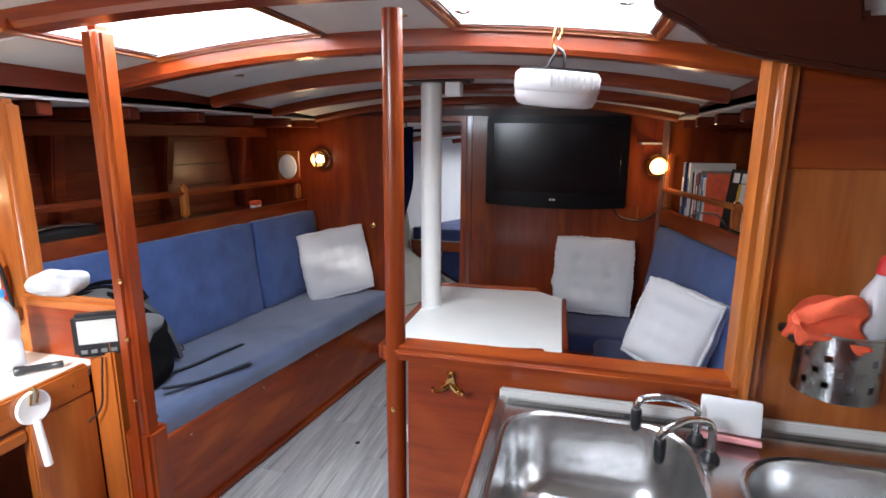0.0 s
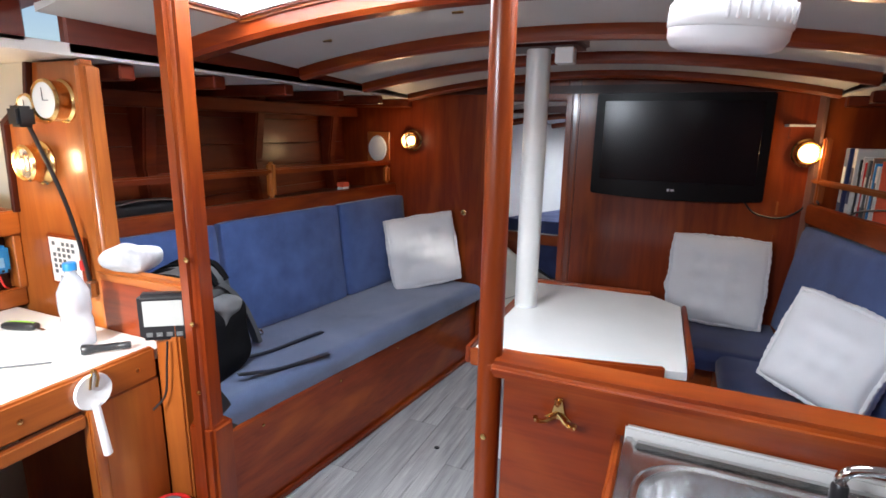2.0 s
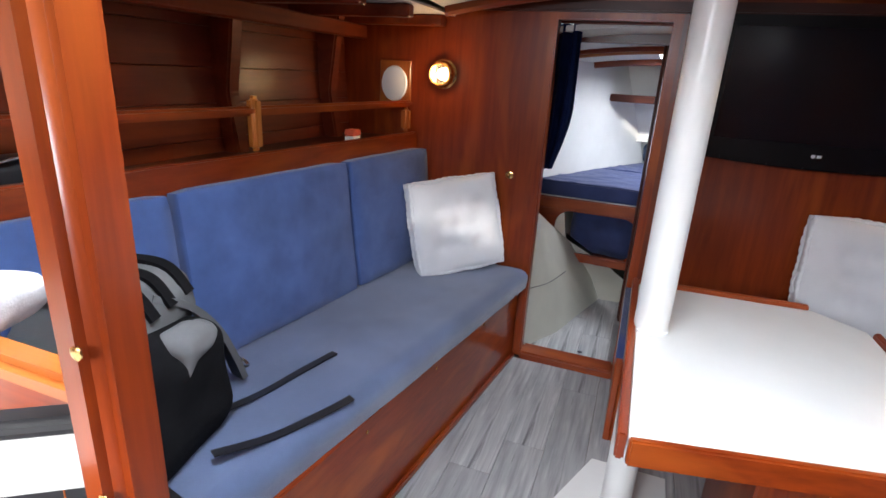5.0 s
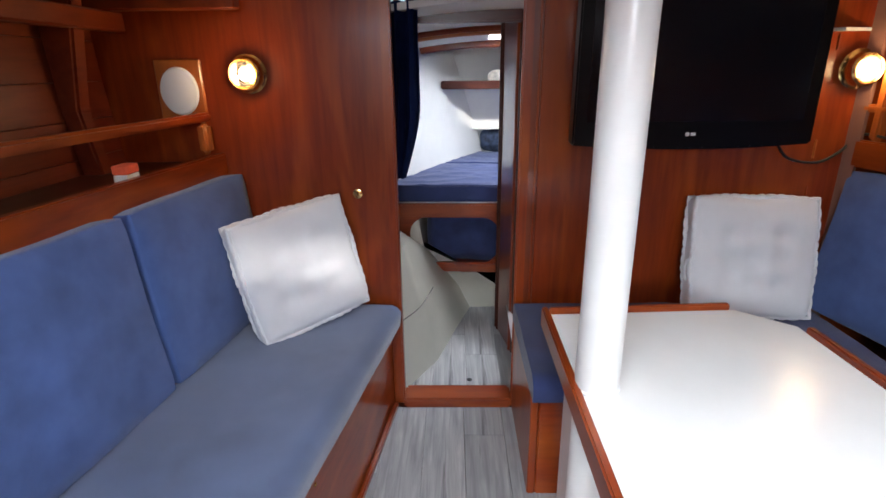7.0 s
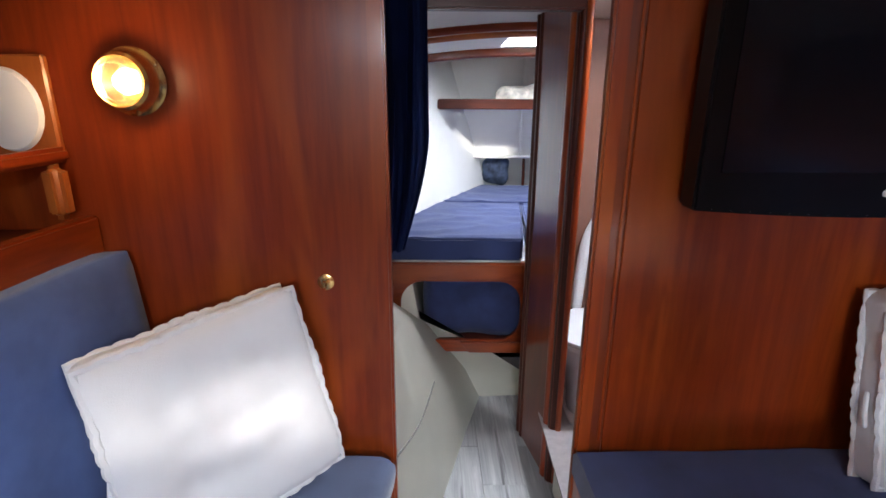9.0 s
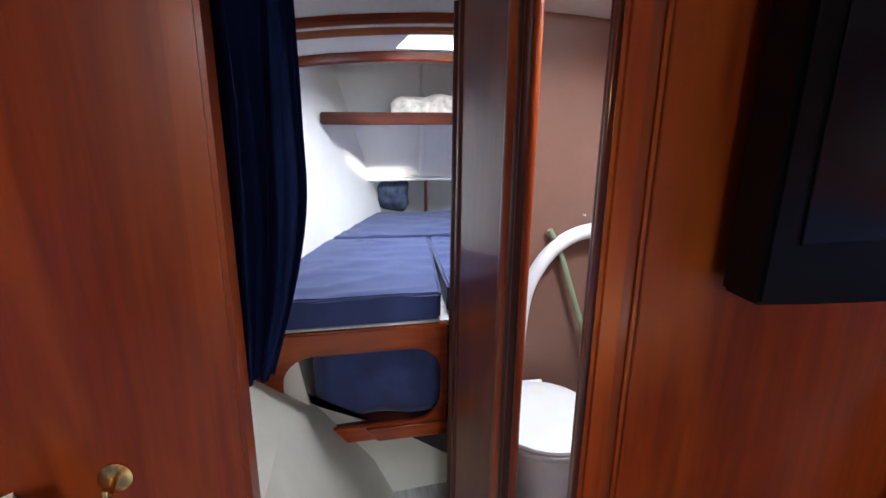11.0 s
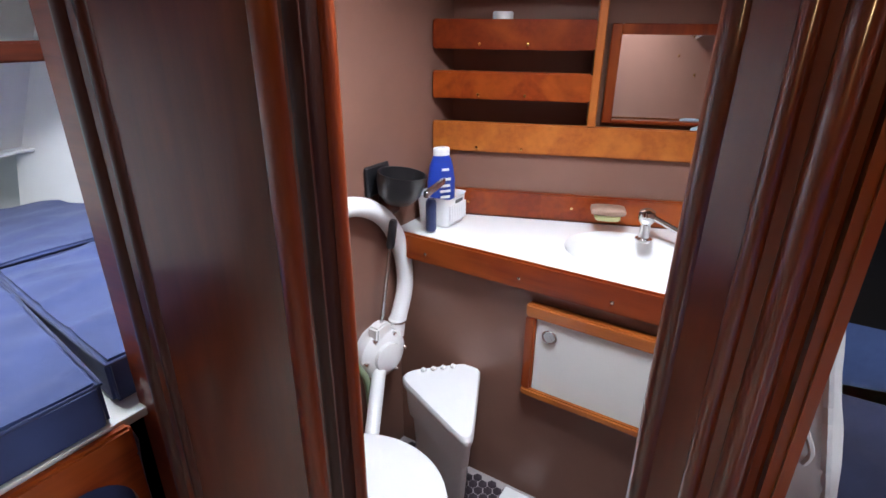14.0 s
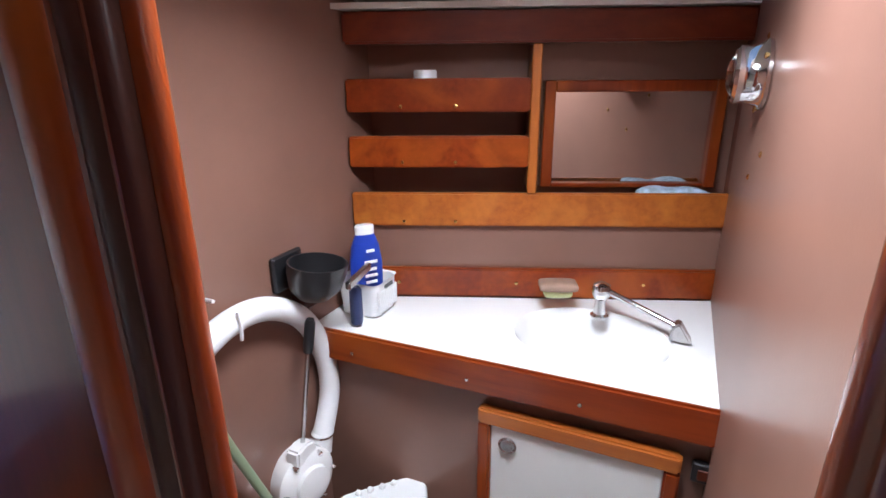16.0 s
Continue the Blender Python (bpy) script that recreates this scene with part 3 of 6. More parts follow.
pillow((-1.635, 2.565, 0.474), (0.31, 0.265, 0.05), (-0.16, 0.16, 1), 0.40, 0.405, 0.10, "white tufted cotton pillow in the corner of the port settee")
pillow((-0.14, 2.60, 0.472), (1, 0.0, -0.02), (-0.03, 0.22, 1), 0.42, 0.42, 0.09, "white tufted cotton pillow leaning on the bulkhead", seed=3.0)
pillow((0.115, 1.85, 0.50), (0.74, -0.50, -0.18), (0.40, 0.05, 1), 0.315, 0.345, 0.10, "white tufted cotton pillow on the starboard settee", seed=7.0)

# backpack on the port settee
bag = thing("backpack", "black and grey backpack slumped on the port settee", "backpack", (-1.83, 1.02, 0.466))
BLACKFAB = plain("black_nylon", (0.008, 0.008, 0.009), 0.95, vary=0.25, scale=12, fine=0.4, fscale=500, Specular_IOR_Level=0.08)
part("body", pad(0.31, 0.34, 0.27, pose(-1.895, 1.13, 0.468, 0, -6, 8), 0.03, 0.07, 14, 0.022, 5), BLACKFAB, bag, smooth=True)
m = pose(-1.975, 1.175, 0.685, 6, -8, 12)
part("top_lid", pad(0.27, 0.30, 0.14, m, 0.045, 0.06, 16, 0.016, 9), GREYFAB, bag, "grey padded top", True)


def ribbon(pts, w, t, side, bm=None, steps=8):
    """A flat strap along a smooth line, w wide along side."""
    c = [Vector(p) for p in pts]
    s = Vector(side).normalized()
    line = []
    for i in range(len(c) - 1):
        a, b, d, e = c[max(i - 1, 0)], c[i], c[i + 1], c[min(i + 2, len(c) - 1)]
        for k in range(steps):
            u = k / steps
            line.append(0.5 * ((2 * b) + (d - a) * u + (2 * a - 5 * b + 4 * d - e) * u * u + (3 * b - a - 3 * d + e) * u ** 3))
    line.append(c[-1])
    bm2 = bmesh.new()
    rows = []
    for i, p in enumerate(line):
        tn = (line[min(i + 1, len(line) - 1)] - line[max(i - 1, 0)]).normalized()
        nn = tn.cross(s).normalized()
        rows.append([bm2.verts.new(p + a * s * w / 2 + b * nn * t / 2) for a, b in ((-1, -1), (1, -1), (1, 1), (-1, 1))])
    for r0, r1 in zip(rows, rows[1:]):
        for k in range(4):
            bm2.faces.new((r0[k], r0[(k + 1) % 4], r1[(k + 1) % 4], r1[k]))
    bm2.faces.new(rows[0])
    bm2.faces.new(rows[-1][::-1])
    bmesh.ops.recalc_face_normals(bm2, faces=bm2.faces[:])
    return join(bm, bm2)


part("strap", ribbon([(-1.84, 1.22, 0.50), (-1.80, 1.40, 0.476), (-1.77, 1.55, 0.474), (-1.74, 1.68, 0.474)], 0.022, 0.004, (1, -0.3, 0)), BLACK, bag)
part("strap", ribbon([(-1.72, 1.16, 0.50), (-1.66, 1.28, 0.478), (-1.60, 1.42, 0.476), (-1.575, 1.50, 0.474)], 0.024, 0.004, (1, -0.5, 0)), BLACK, bag)
for y in (-0.09, -0.03, 0.03, 0.09):
    part("webbing", ribbon([m @ Vector(p) for p in ((-0.11, y, 0.158), (-0.04, y, 0.178), (0.04, y, 0.178), (0.11, y, 0.155), (0.142, y, 0.09))], 0.026, 0.010, m.to_3x3() @ Vector((0, 1, 0))), BLACKFAB, bag, "dark webbing band")
part("shoulder_strap", ribbon([(-1.90, 1.20, 0.815), (-1.875, 1.27, 0.775), (-1.87, 1.34, 0.69), (-1.88, 1.40, 0.58), (-1.89, 1.44, 0.49)], 0.065, 0.016, (1, -0.4, 0.2)), GREYFAB, bag, "grey padded shoulder strap")
part("side_flap", pad(0.10, 0.14, 0.10, pose(-1.83, 1.20, 0.665, 10, 18, 15), 0.02, 0.045, 10, 0.018, 14), plain("pale_grey_nylon", (0.17, 0.172, 0.175), 0.85, vary=0.2, fine=0.4, fscale=400), bag, "pale grey padded flap", True)
part("buckle", tube([(-1.87, 1.425, 0.555), (-1.85, 1.43, 0.54), (-1.87, 1.435, 0.525), (-1.89, 1.43, 0.54)], 0.004, 6, closed=True), STEEL, bag)
part("hanging_strap", ribbon([(-1.70, 0.98, 0.56), (-1.655, 1.02, 0.46), (-1.640, 1.03, 0.36), (-1.638, 1.03, 0.26)], 0.06, 0.012, (0, 1, 0)), BLACK, bag)

# ---- saloon: table, mast and starboard side ----
table = thing("saloon_table", "white laminate saloon table with mahogany fiddle rails", "table", (-0.58, 1.78, 0))
TOP = [(-0.90, 1.335), (-0.27, 1.465), (-0.29, 2.115), (-0.40, 2.215), (-0.90, 2.19)]
part("tabletop", prism(TOP, "z", 0.655, 0.683, 0.002), LAMINATE, table)


def fiddle(p, q, z0, z1, w):
    d = Vector((q[0] - p[0], q[1] - p[1]))
    n = Vector((d.y, -d.x)).normalized() * w
    return prism([p, q, (q[0] + n.x, q[1] + n.y), (p[0] + n.x, p[1] + n.y)], "z", z0, z1, 0.004, 2)


part("fiddle_rail", fiddle((-0.90, 1.333), (-0.335, 1.449), 0.640, 0.697, 0.018), MAHOG["x"], table)
part("fiddle_rail", fiddle((-0.268, 1.51), (-0.288, 2.09), 0.640, 0.697, 0.018), MAHOG["y"], table)
part("fiddle_rail", fiddle((-0.41, 2.217), (-0.90, 2.192), 0.640, 0.697, 0.018), MAHOG["x"], table)
part("fiddle_rail", fiddle((-0.902, 2.21), (-0.902, 1.33), 0.640, 0.697, 0.018), MAHOG["y"], table)
part("pedestal", bx(-0.86, -0.82, 1.93, 2.14, 0.0, 0.654, 0.004), LAMINATE, table)
part("pedestal", bx(-0.60, -0.46, 1.60, 2.05, 0.0, 0.654, 0.006), MAHOG["z"], table)
mast = thing("mast_post", "white painted round mast post through the saloon table", "post", (-0.864, 1.85, 0))
part("pole", rod((-0.864, 1.85, 0.0), (-0.864, 1.85, 1.655), 0.044, seg=40), MASTW, mast, smooth=True)
part("collar", lathe([(0.047, 0.684), (0.047, 0.69), (0.0445, 0.692)], pose(-0.864, 1.85, 0), 40), PLASTIC, mast, smooth=True)
part("head_block", bx(-0.985, -0.70, 1.76, 1.95, 1.655, 1.72, 0.012, 2), DARKM["x"], mast)
part("bracket", bx(-0.795, -0.73, 1.80, 1.86, 1.60, 1.655, 0.004), PAINT, mast)
structure("trim_mast_step", prism([(-1.06, 1.86), (-0.95, 2.14), (-0.70, 2.14), (-0.70, 1.80), (-0.86, 1.76)], "z", -0.012, 0.004, 0.001), PAINT, "white painted mast step let into the floor", "trim")

lset = thing("settee_base", "mahogany settee base along the bulkhead", "settee", (-0.4, 2.5, 0))
part("end_panel", bx(-0.925, -0.90, 2.27, 2.757, 0.0, 0.375, 0.004), MAHOG["z"], lset)
part("front_board", bx(-0.899, -0.125, 2.27, 2.29, 0.0, 0.375, 0.004), MAHOG["x"], lset)
long_cushion((((-0.93, 2.22), (0.13, 2.22)), ((-0.93, 2.75), (0.13, 2.75))), 0.376, 0.466, NAVY, "seat_cushion", "dark blue seat cushion along the bulkhead")
sset = thing("settee_base", "mahogany base of the starboard settee", "settee", (0.1, 1.5, 0))
part("front_board", bx(-0.13, -0.105, 0.78, 2.26, 0.0, 0.375, 0.004), MAHOG["y"], sset)
part("top_board", bx(-0.104, 0.45, 0.78, 2.26, 0.35, 0.37, 0.002), MAHOG["y"], sset)
long_cushion((((-0.14, 0.80), (-0.12, 2.21)), ((0.46, 0.80), (0.16, 2.21))), 0.376, 0.466, NAVY, "seat_cushion", "dark blue seat cushion of the starboard settee")
for ya, yb in ((0.80, 1.70), (1.71, 2.735)):
    ym = (ya + yb) / 2
    m = frame_m((0.165 + 0.20 * (2.72 - ym), ym, 0.715), (0.21, -1, 0), (0.15, 0.03, 1))
    bm = pad(yb - ya, 0.51, 0.09, m @ Matrix.Translation((0, 0, -0.09)), 0.012, 0.018, 12, 0.004, 5, seed=ya)
    solid("back_cushion", bm, BLUE, "blue canvas back cushion behind the starboard settee", "cushion", "starboard back cushions", True)
sshelf = thing("side_shelf", "mahogany book shelf with fiddle rail on the starboard side", "shelf", (0.4, 1.8, 1.0))


def sx(y, d=0.0):
    return 0.20 + 0.21 * (2.72 - y) + d


part("fascia", prism([(sx(0.8), 0.8), (sx(2.757), 2.757), (sx(2.757, 0.025), 2.757), (sx(0.8, 0.025), 0.8)], "z", 0.975, 1.065, 0.005, 2), MAHOG["y"], sshelf)
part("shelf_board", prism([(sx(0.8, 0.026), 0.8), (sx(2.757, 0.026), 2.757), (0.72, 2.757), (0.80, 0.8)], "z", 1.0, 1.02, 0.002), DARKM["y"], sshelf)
part("rail", prism([(sx(0.8), 0.8), (sx(2.757), 2.757), (sx(2.757, 0.022), 2.757), (sx(0.8, 0.022), 0.8)], "z", 1.155, 1.18, 0.007, 2), TEAK["y"], sshelf)
for y in (2.66, 1.95, 1.30):
    part("rail_post", bx(sx(y) - 0.002, sx(y) + 0.03, y, y + 0.04, 1.066, 1.36 if y > 2.5 else 1.19, 0.008, 2), TEAK["z"], sshelf)

BOOKS = [("folder", 0.06, 0.30, NAVY), ("folder", 0.05, 0.30, PAPER), ("magazine", 0.018, 0.26, BLACK), ("magazine", 0.014, 0.27, PAPER), ("magazine", 0.012, 0.25, RED),
         ("book", 0.03, 0.26, GREYFAB), ("magazine", 0.012, 0.27, TAN), ("magazine", 0.015, 0.25, CYAN), ("book", 0.028, 0.24, PAPER), ("magazine", 0.012, 0.26, ORANGE)]
yb = 2.56
for nm, t, h, mat in BOOKS:
    b = thing(nm, {"folder": "upright office folder on the book shelf", "magazine": "thin magazine standing on the book shelf", "book": "worn book standing on the book shelf"}[nm], nm, (sx(yb, 0.12), yb, 1.02), "books on the shelf")
    x0 = sx(yb, 0.035)
    part("cover", bx(x0, x0 + 0.20, yb - t, yb - 0.001, 1.0205, 1.0205 + h, 0.002), mat, b)
    part("spine_label", bx(x0 - 0.0015, x0 - 0.0003, yb - t * 0.8, yb - t * 0.2, 1.10, 1.0205 + h * 0.75, 0.0003), PAPER if mat is not PAPER else NAVY, b)
    yb -= t + 0.003
# magazines turned with their covers to the saloon
mg = thing("magazine", "magazine with a dark cover facing the saloon", "magazine", (sx(2.05, 0.06), 2.02, 1.02), "books on the shelf")
m = frame_m((sx(2.02, 0.05), 2.02, 1.022), (0.35, -1, 0), (0.12, 0, 1))
bm = bx(-0.12, 0.12, 0.0, 0.29, -0.006, 0.0, 0.001)
bm.transform(m)
part("cover", bm, BLACK, mg)
bm = None
for x0, x1 in ((-0.095, -0.055), (-0.04, 0.0), (0.015, 0.055), (0.065, 0.1)):
    bm = bx(x0, x1, 0.235, 0.275, 0.0005, 0.0015, 0, bm=bm)
bm.transform(m)
part("title_bar", bm, PAPER, mg)
mg = thing("magazine", "pale magazine with a blue sail picture on its cover", "magazine", (sx(1.92, 0.04), 1.92, 1.02), "books on the shelf")
m = frame_m((sx(1.93, 0.035), 1.93, 1.022), (0.35, -1, 0), (0.12, 0, 1))
bm = bx(-0.10, 0.11, 0.0, 0.235, -0.005, 0.0, 0.001)
bm.transform(m)
part("cover", bm, PAPER, mg)
bm = prism([(-0.02, 0.08), (0.03, 0.08), (0.03, 0.15)], "z", 0.0005, 0.0015, 0)
bm = prism([(0.035, 0.08), (0.07, 0.08), (0.04, 0.14)], "z", 0.0005, 0.0015, 0, bm=bm)
bm = bx(-0.05, 0.085, 0.19, 0.21, 0.0005, 0.0015, 0, bm=bm)
bm.transform(m)
part("sail_picture", bm, CYAN, mg)
bm = bx(-0.099, -0.08, 0.001, 0.234, 0.0005, 0.0014, 0)
bm.transform(m)
part("edge_stripe", bm, plain("yellow_print", (0.75, 0.42, 0.05), 0.5, vary=0.05), mg)
solid("cable", tube([(-0.05, 2.745, 1.05), (0.0, 2.753, 1.00), (0.1, 2.753, 0.985), (0.17, 2.753, 1.02), (0.22, 2.74, 1.08), (sx(2.6, -0.01), 2.6, 1.08)], 0.005, 6), BLACK, "dark television cable sagging along the bulkhead", "cable", smooth=True)
solid("cable", tube([(sx(2.45, 0.03), 2.45, 1.04), (sx(2.3, -0.008), 2.3, 1.09), (sx(2.1, 0.0), 2.1, 1.12), (sx(1.95, -0.008), 1.95, 1.08), (sx(1.85, 0.03), 1.85, 1.07)], 0.004, 6), BLACK, "black charging cable over the book shelf", "cable", smooth=True)

# television
tv = thing("television", "black flat television hung on the mahogany bulkhead", "television", (-0.375, 2.7, 1.04))
bm = bmesh.new()
n = 20
outline = []
for i in range(n + 1):
    u = -1 + 2 * i / n
    outline.append((-0.375 + 0.39 * u, 1.045 + 0.016 * u * u))
outline += [(0.012, 1.555), (-0.762, 1.555)]
tv_case = part("case", prism(outline, "y", 2.672, 2.735, 0.006, 2), TVCASE, tv, smooth=True)
part("wall_bracket", bx(-0.50, -0.25, 2.736, 2.7595, 1.18, 1.42, 0.003), BLACK, tv)
part("screen", bx(-0.722, -0.028, 2.668, 2.6735, 1.135, 1.518, 0.001), SCREEN, tv_case)
part("logo_mark", lathe([(0.007, 0), (0.007, 0.0015), (0.004, 0.002)], along((-0.392, 2.6718, 1.095), (-0.392, 2.5, 1.095)), 16), PLASTIC, tv_case)
part("logo_bar", bx(-0.381, -0.366, 2.6705, 2.6718, 1.090, 1.100, 0), PLASTIC, tv_case)

# ---- galley ----
part_wall = thing("partition", "low mahogany partition between galley and saloon", "partition", (-0.25, 0.745, 0))
part("panel", bx(-0.615, 0.115, 0.737, 0.757, 0, 0.93, 0.002), MAHOG["x"], part_wall)
part("cap_rail", bx(-0.64, 0.085, 0.70, 0.785, 0.93, 0.962, 0.012, 3), MAHOG["x"], part_wall, smooth=True)
part("corner_rail", prism([(0.05, 0.70), (0.115, 0.70), (0.115, 0.736), (0.05, 0.736)], "z", 0.90, 0.9295, 0.006, 2), MAHOG["x"], part_wall)
hk = thing("coat_hook", "brass double hook on the galley partition", "hook", (-0.51, 0.73, 0.88))
part("plate", prism([(-0.535, 0.862), (-0.485, 0.862), (-0.497, 0.872), (-0.505, 0.905), (-0.515, 0.905), (-0.523, 0.872)], "y", 0.7325, 0.7365, 0.001), BRASS, hk)
for sgn in (-1, 1):
    part("prong", tube([(-0.51, 0.732, 0.873), (-0.51 + sgn * 0.018, 0.722, 0.862), (-0.51 + sgn * 0.032, 0.708, 0.866), (-0.51 + sgn * 0.034, 0.702, 0.876)], 0.0045, 8), BRASS, hk, smooth=True)
part("prong", tube([(-0.51, 0.732, 0.895), (-0.51, 0.715, 0.90), (-0.51, 0.706, 0.915)], 0.004, 8), BRASS, hk, smooth=True)
pl = thing("pillar", "round varnished mahogany pillar at the end of the galley partition", "pillar", (-0.645, 0.745, 0))
part("shaft", lathe([(0.0235, 0), (0.0235, 0.6), (0.023, 1.1), (0.022, 1.69)], pose(-0.645, 0.742, 0), 24), MAHOG["z"], pl, smooth=True)
part("screw_plug", lathe([(0.006, 0), (0.006, 0.002), (0.003, 0.003)], along((-0.645, 0.7185, 0.8), (-0.645, 0.6, 0.8)), 10), BRASS, pl)
pl = thing("pillar", "square varnished mahogany pillar at the chart table", "pillar", (-1.405, 0.75, 0))
part("shaft", bx(-1.434, -1.374, 0.715, 0.785, 0, 1.69, 0.018, 3), MAHOG["z"], pl, smooth=True)
part("foot", bx(-1.452, -1.362, 0.722, 0.795, 0, 0.62, 0.01, 2), MAHOG["z"], pl)
for z in (0.72, 0.90, 1.06):
    part("screw_plug", lathe([(0.007, 0), (0.007, 0.002), (0.003, 0.003)], along((-1.39, 0.7148, z), (-1.39, 0.6, z)), 10), BRASS, pl)
solid("pillar", bx(0.064, 0.108, 0.69, 0.79, 0.875, 1.60, 0.018, 3), TEAK["z"], "honey varnished mahogany post beside the galley opening", "pillar", smooth=True)
structure("wall_galley", bx(0.109, 0.86, 0.735, 0.76, 0, 1.56, 0.002), TEAK["z"], "honey varnished plywood bulkhead beside the galley")
structure("trim_galley", bx(0.109, 0.86, 0.725, 0.734, 1.38, 1.56, 0.003), MAHOG["x"], "darker mahogany head board of the galley bulkhead", "trim")
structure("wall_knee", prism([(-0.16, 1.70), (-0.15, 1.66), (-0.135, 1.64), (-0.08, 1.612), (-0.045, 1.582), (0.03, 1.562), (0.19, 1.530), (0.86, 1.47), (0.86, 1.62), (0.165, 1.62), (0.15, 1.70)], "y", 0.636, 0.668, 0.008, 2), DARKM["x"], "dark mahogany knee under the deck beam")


def rounded_rect(x0, x1, y0, y1, r, n=6):
    pts = []
    for cx_, cy_, a0 in ((x1 - r, y1 - r, 0), (x0 + r, y1 - r, 90), (x0 + r, y0 + r, 180), (x1 - r, y0 + r, 270)):
        for k in range(n + 1):
            a = radians(a0 + 90 * k / n)
            pts.append((cx_ + r * math.cos(a), cy_ + r * math.sin(a)))
    return pts


def bowl(loop, z, depth, floor_scale=0.62):
    """A pressed bowl below a loop of points at height z, with a rolled lip, as one shell."""
    bm = bmesh.new()
    c = Vector((sum(p[0] for p in loop) / len(loop), sum(p[1] for p in loop) / len(loop)))
    rows = []
    for s, dz in ((1.06, 0.001), (1.03, 0.004), (1.0, 0.0), (0.985, -0.012), (0.95, -depth * 0.6), (0.90, -depth * 0.88), (0.80, -depth), (floor_scale * 0.3, -depth - 0.006)):
        rows.append([bm.verts.new((c.x + (p[0] - c.x) * s, c.y + (p[1] - c.y) * s, z + dz)) for p in loop])
    n = len(loop)
    for r0, r1 in zip(rows, rows[1:]):
        for k in range(n):
            bm.faces.new((r0[k], r0[(k + 1) % n], r1[(k + 1) % n], r1[k]))
    bm.faces.new(rows[-1])
    bmesh.ops.recalc_face_normals(bm, faces=bm.faces[:])
    return bm


def plate_with_holes(outer, holes, z0, z1):
    """A flat plate with loops cut out of it; outer and holes run counter-clockwise."""
    bm = bmesh.new()
    edges = []
    for loop in [outer, *holes]:
        vs = [bm.verts.new((*p, z1)) for p in loop]
        edges += [bm.edges.new((vs[i], vs[(i + 1) % len(vs)])) for i in range(len(vs))]
    bmesh.ops.triangle_fill(bm, use_beauty=True, use_dissolve=False, edges=edges)
    r = bmesh.ops.extrude_face_region(bm, geom=bm.faces[:])
    for v in r["geom"]:
        if isinstance(v, bmesh.types.BMVert):
            v.co.z = z0
    bmesh.ops.recalc_face_normals(bm, faces=bm.faces[:])
    return bm


SZ = 0.862
B1 = rounded_rect(-0.365, -0.02, 0.28, 0.675, 0.09)
B2 = rounded_rect(0.05, 0.42, 0.24, 0.625, 0.13)
sink = thing("galley_sink", "stainless steel double bowl sink set in the galley counter", "sink", (0.0, 0.45, 0.8))
part("drainer", plate_with_holes([(-0.395, 0.03), (0.85, 0.03), (0.85, 0.722), (-0.395, 0.722)], [B1, B2], SZ - 0.004, SZ), STEEL, sink)
part("bowl", bowl(B1, SZ, 0.16), STEEL, sink, smooth=True)
part("bowl", bowl(B2, SZ, 0.14), STEEL, sink, smooth=True)
part("raised_edge", bx(-0.395, -0.378, 0.03, 0.722, SZ, SZ + 0.008, 0.004, 2), STEEL, sink)
part("raised_edge", bx(-0.377, 0.85, 0.702, 0.718, SZ, SZ + 0.008, 0.004, 2), STEEL, sink)
for cx_, cy_, dz in ((-0.19, 0.48, 0.165), (0.23, 0.43, 0.145)):
    part("drain", lathe([(0.03, 0), (0.03, 0.004), (0.02, 0.002), (0.004, 0.001)], pose(cx_, cy_, SZ - dz - 0.001), 20), CHROME, sink, smooth=True)
counter = thing("galley_cabinet", "mahogany galley cabinet under the steel sink", "cabinet", (0.2, 0.1, 0))
part("side_panel", bx(-0.41, -0.396, 0.03, 0.725, 0, 0.868, 0.004), MAHOG["z"], counter)
part("sealant", bx(-0.395, 0.85, 0.7225, 0.7365, 0.855, 0.885, 0.004, 2), PAINT, counter, "white sealant strip")
part("back_panel", bx(-0.395, 0.85, 0.032, 0.05, 0, 0.857, 0.002), MAHOG["z"], counter)
for i, (bx_, by_, ex, ey) in enumerate(((-0.004, 0.645, -0.115, 0.648), (0.008, 0.588, -0.085, 0.545))):
    tap = thing("galley_tap", "chrome hand pump tap with a black nozzle", "tap", (bx_, by_, SZ), "galley taps")
    part("spout", tube([(bx_, by_, SZ + 0.01), (bx_, by_, SZ + 0.055), (bx_ - 0.010, by_, SZ + 0.072), ((bx_ + ex) / 2, (by_ + ey) / 2, SZ + 0.082), (ex + 0.015, ey, SZ + 0.076), (ex, ey, SZ + 0.062), (ex, ey, SZ + 0.045)], 0.0075, 12), CHROME, tap, smooth=True)
    part("base", lathe([(0.017, 0.0005), (0.017, 0.006), (0.012, 0.012), (0.010, 0.018)], pose(bx_, by_, SZ), 20), BLACK, tap, smooth=True)
    part("nozzle", lathe([(0.006, 0), (0.009, 0.006), (0.0105, 0.02), (0.0105, 0.042), (0.0085, 0.046)], pose(ex, ey, SZ + 0.006), 16), BLACK, tap, smooth=True)
sponge = thing("sponge", "white and pink sponge pad leaning behind the taps", "sponge", (0.05, 0.69, SZ))
m = frame_m((0.055, 0.66, SZ + 0.008), (1, -0.12, 0), (0, 0.30, 1))
part("pad", pad(0.105, 0.065, 0.022, m @ Matrix.Translation((0, 0.044, 0)), 0.003, 0.005, 6, 0.002, 14), PLASTIC, sponge, smooth=True)
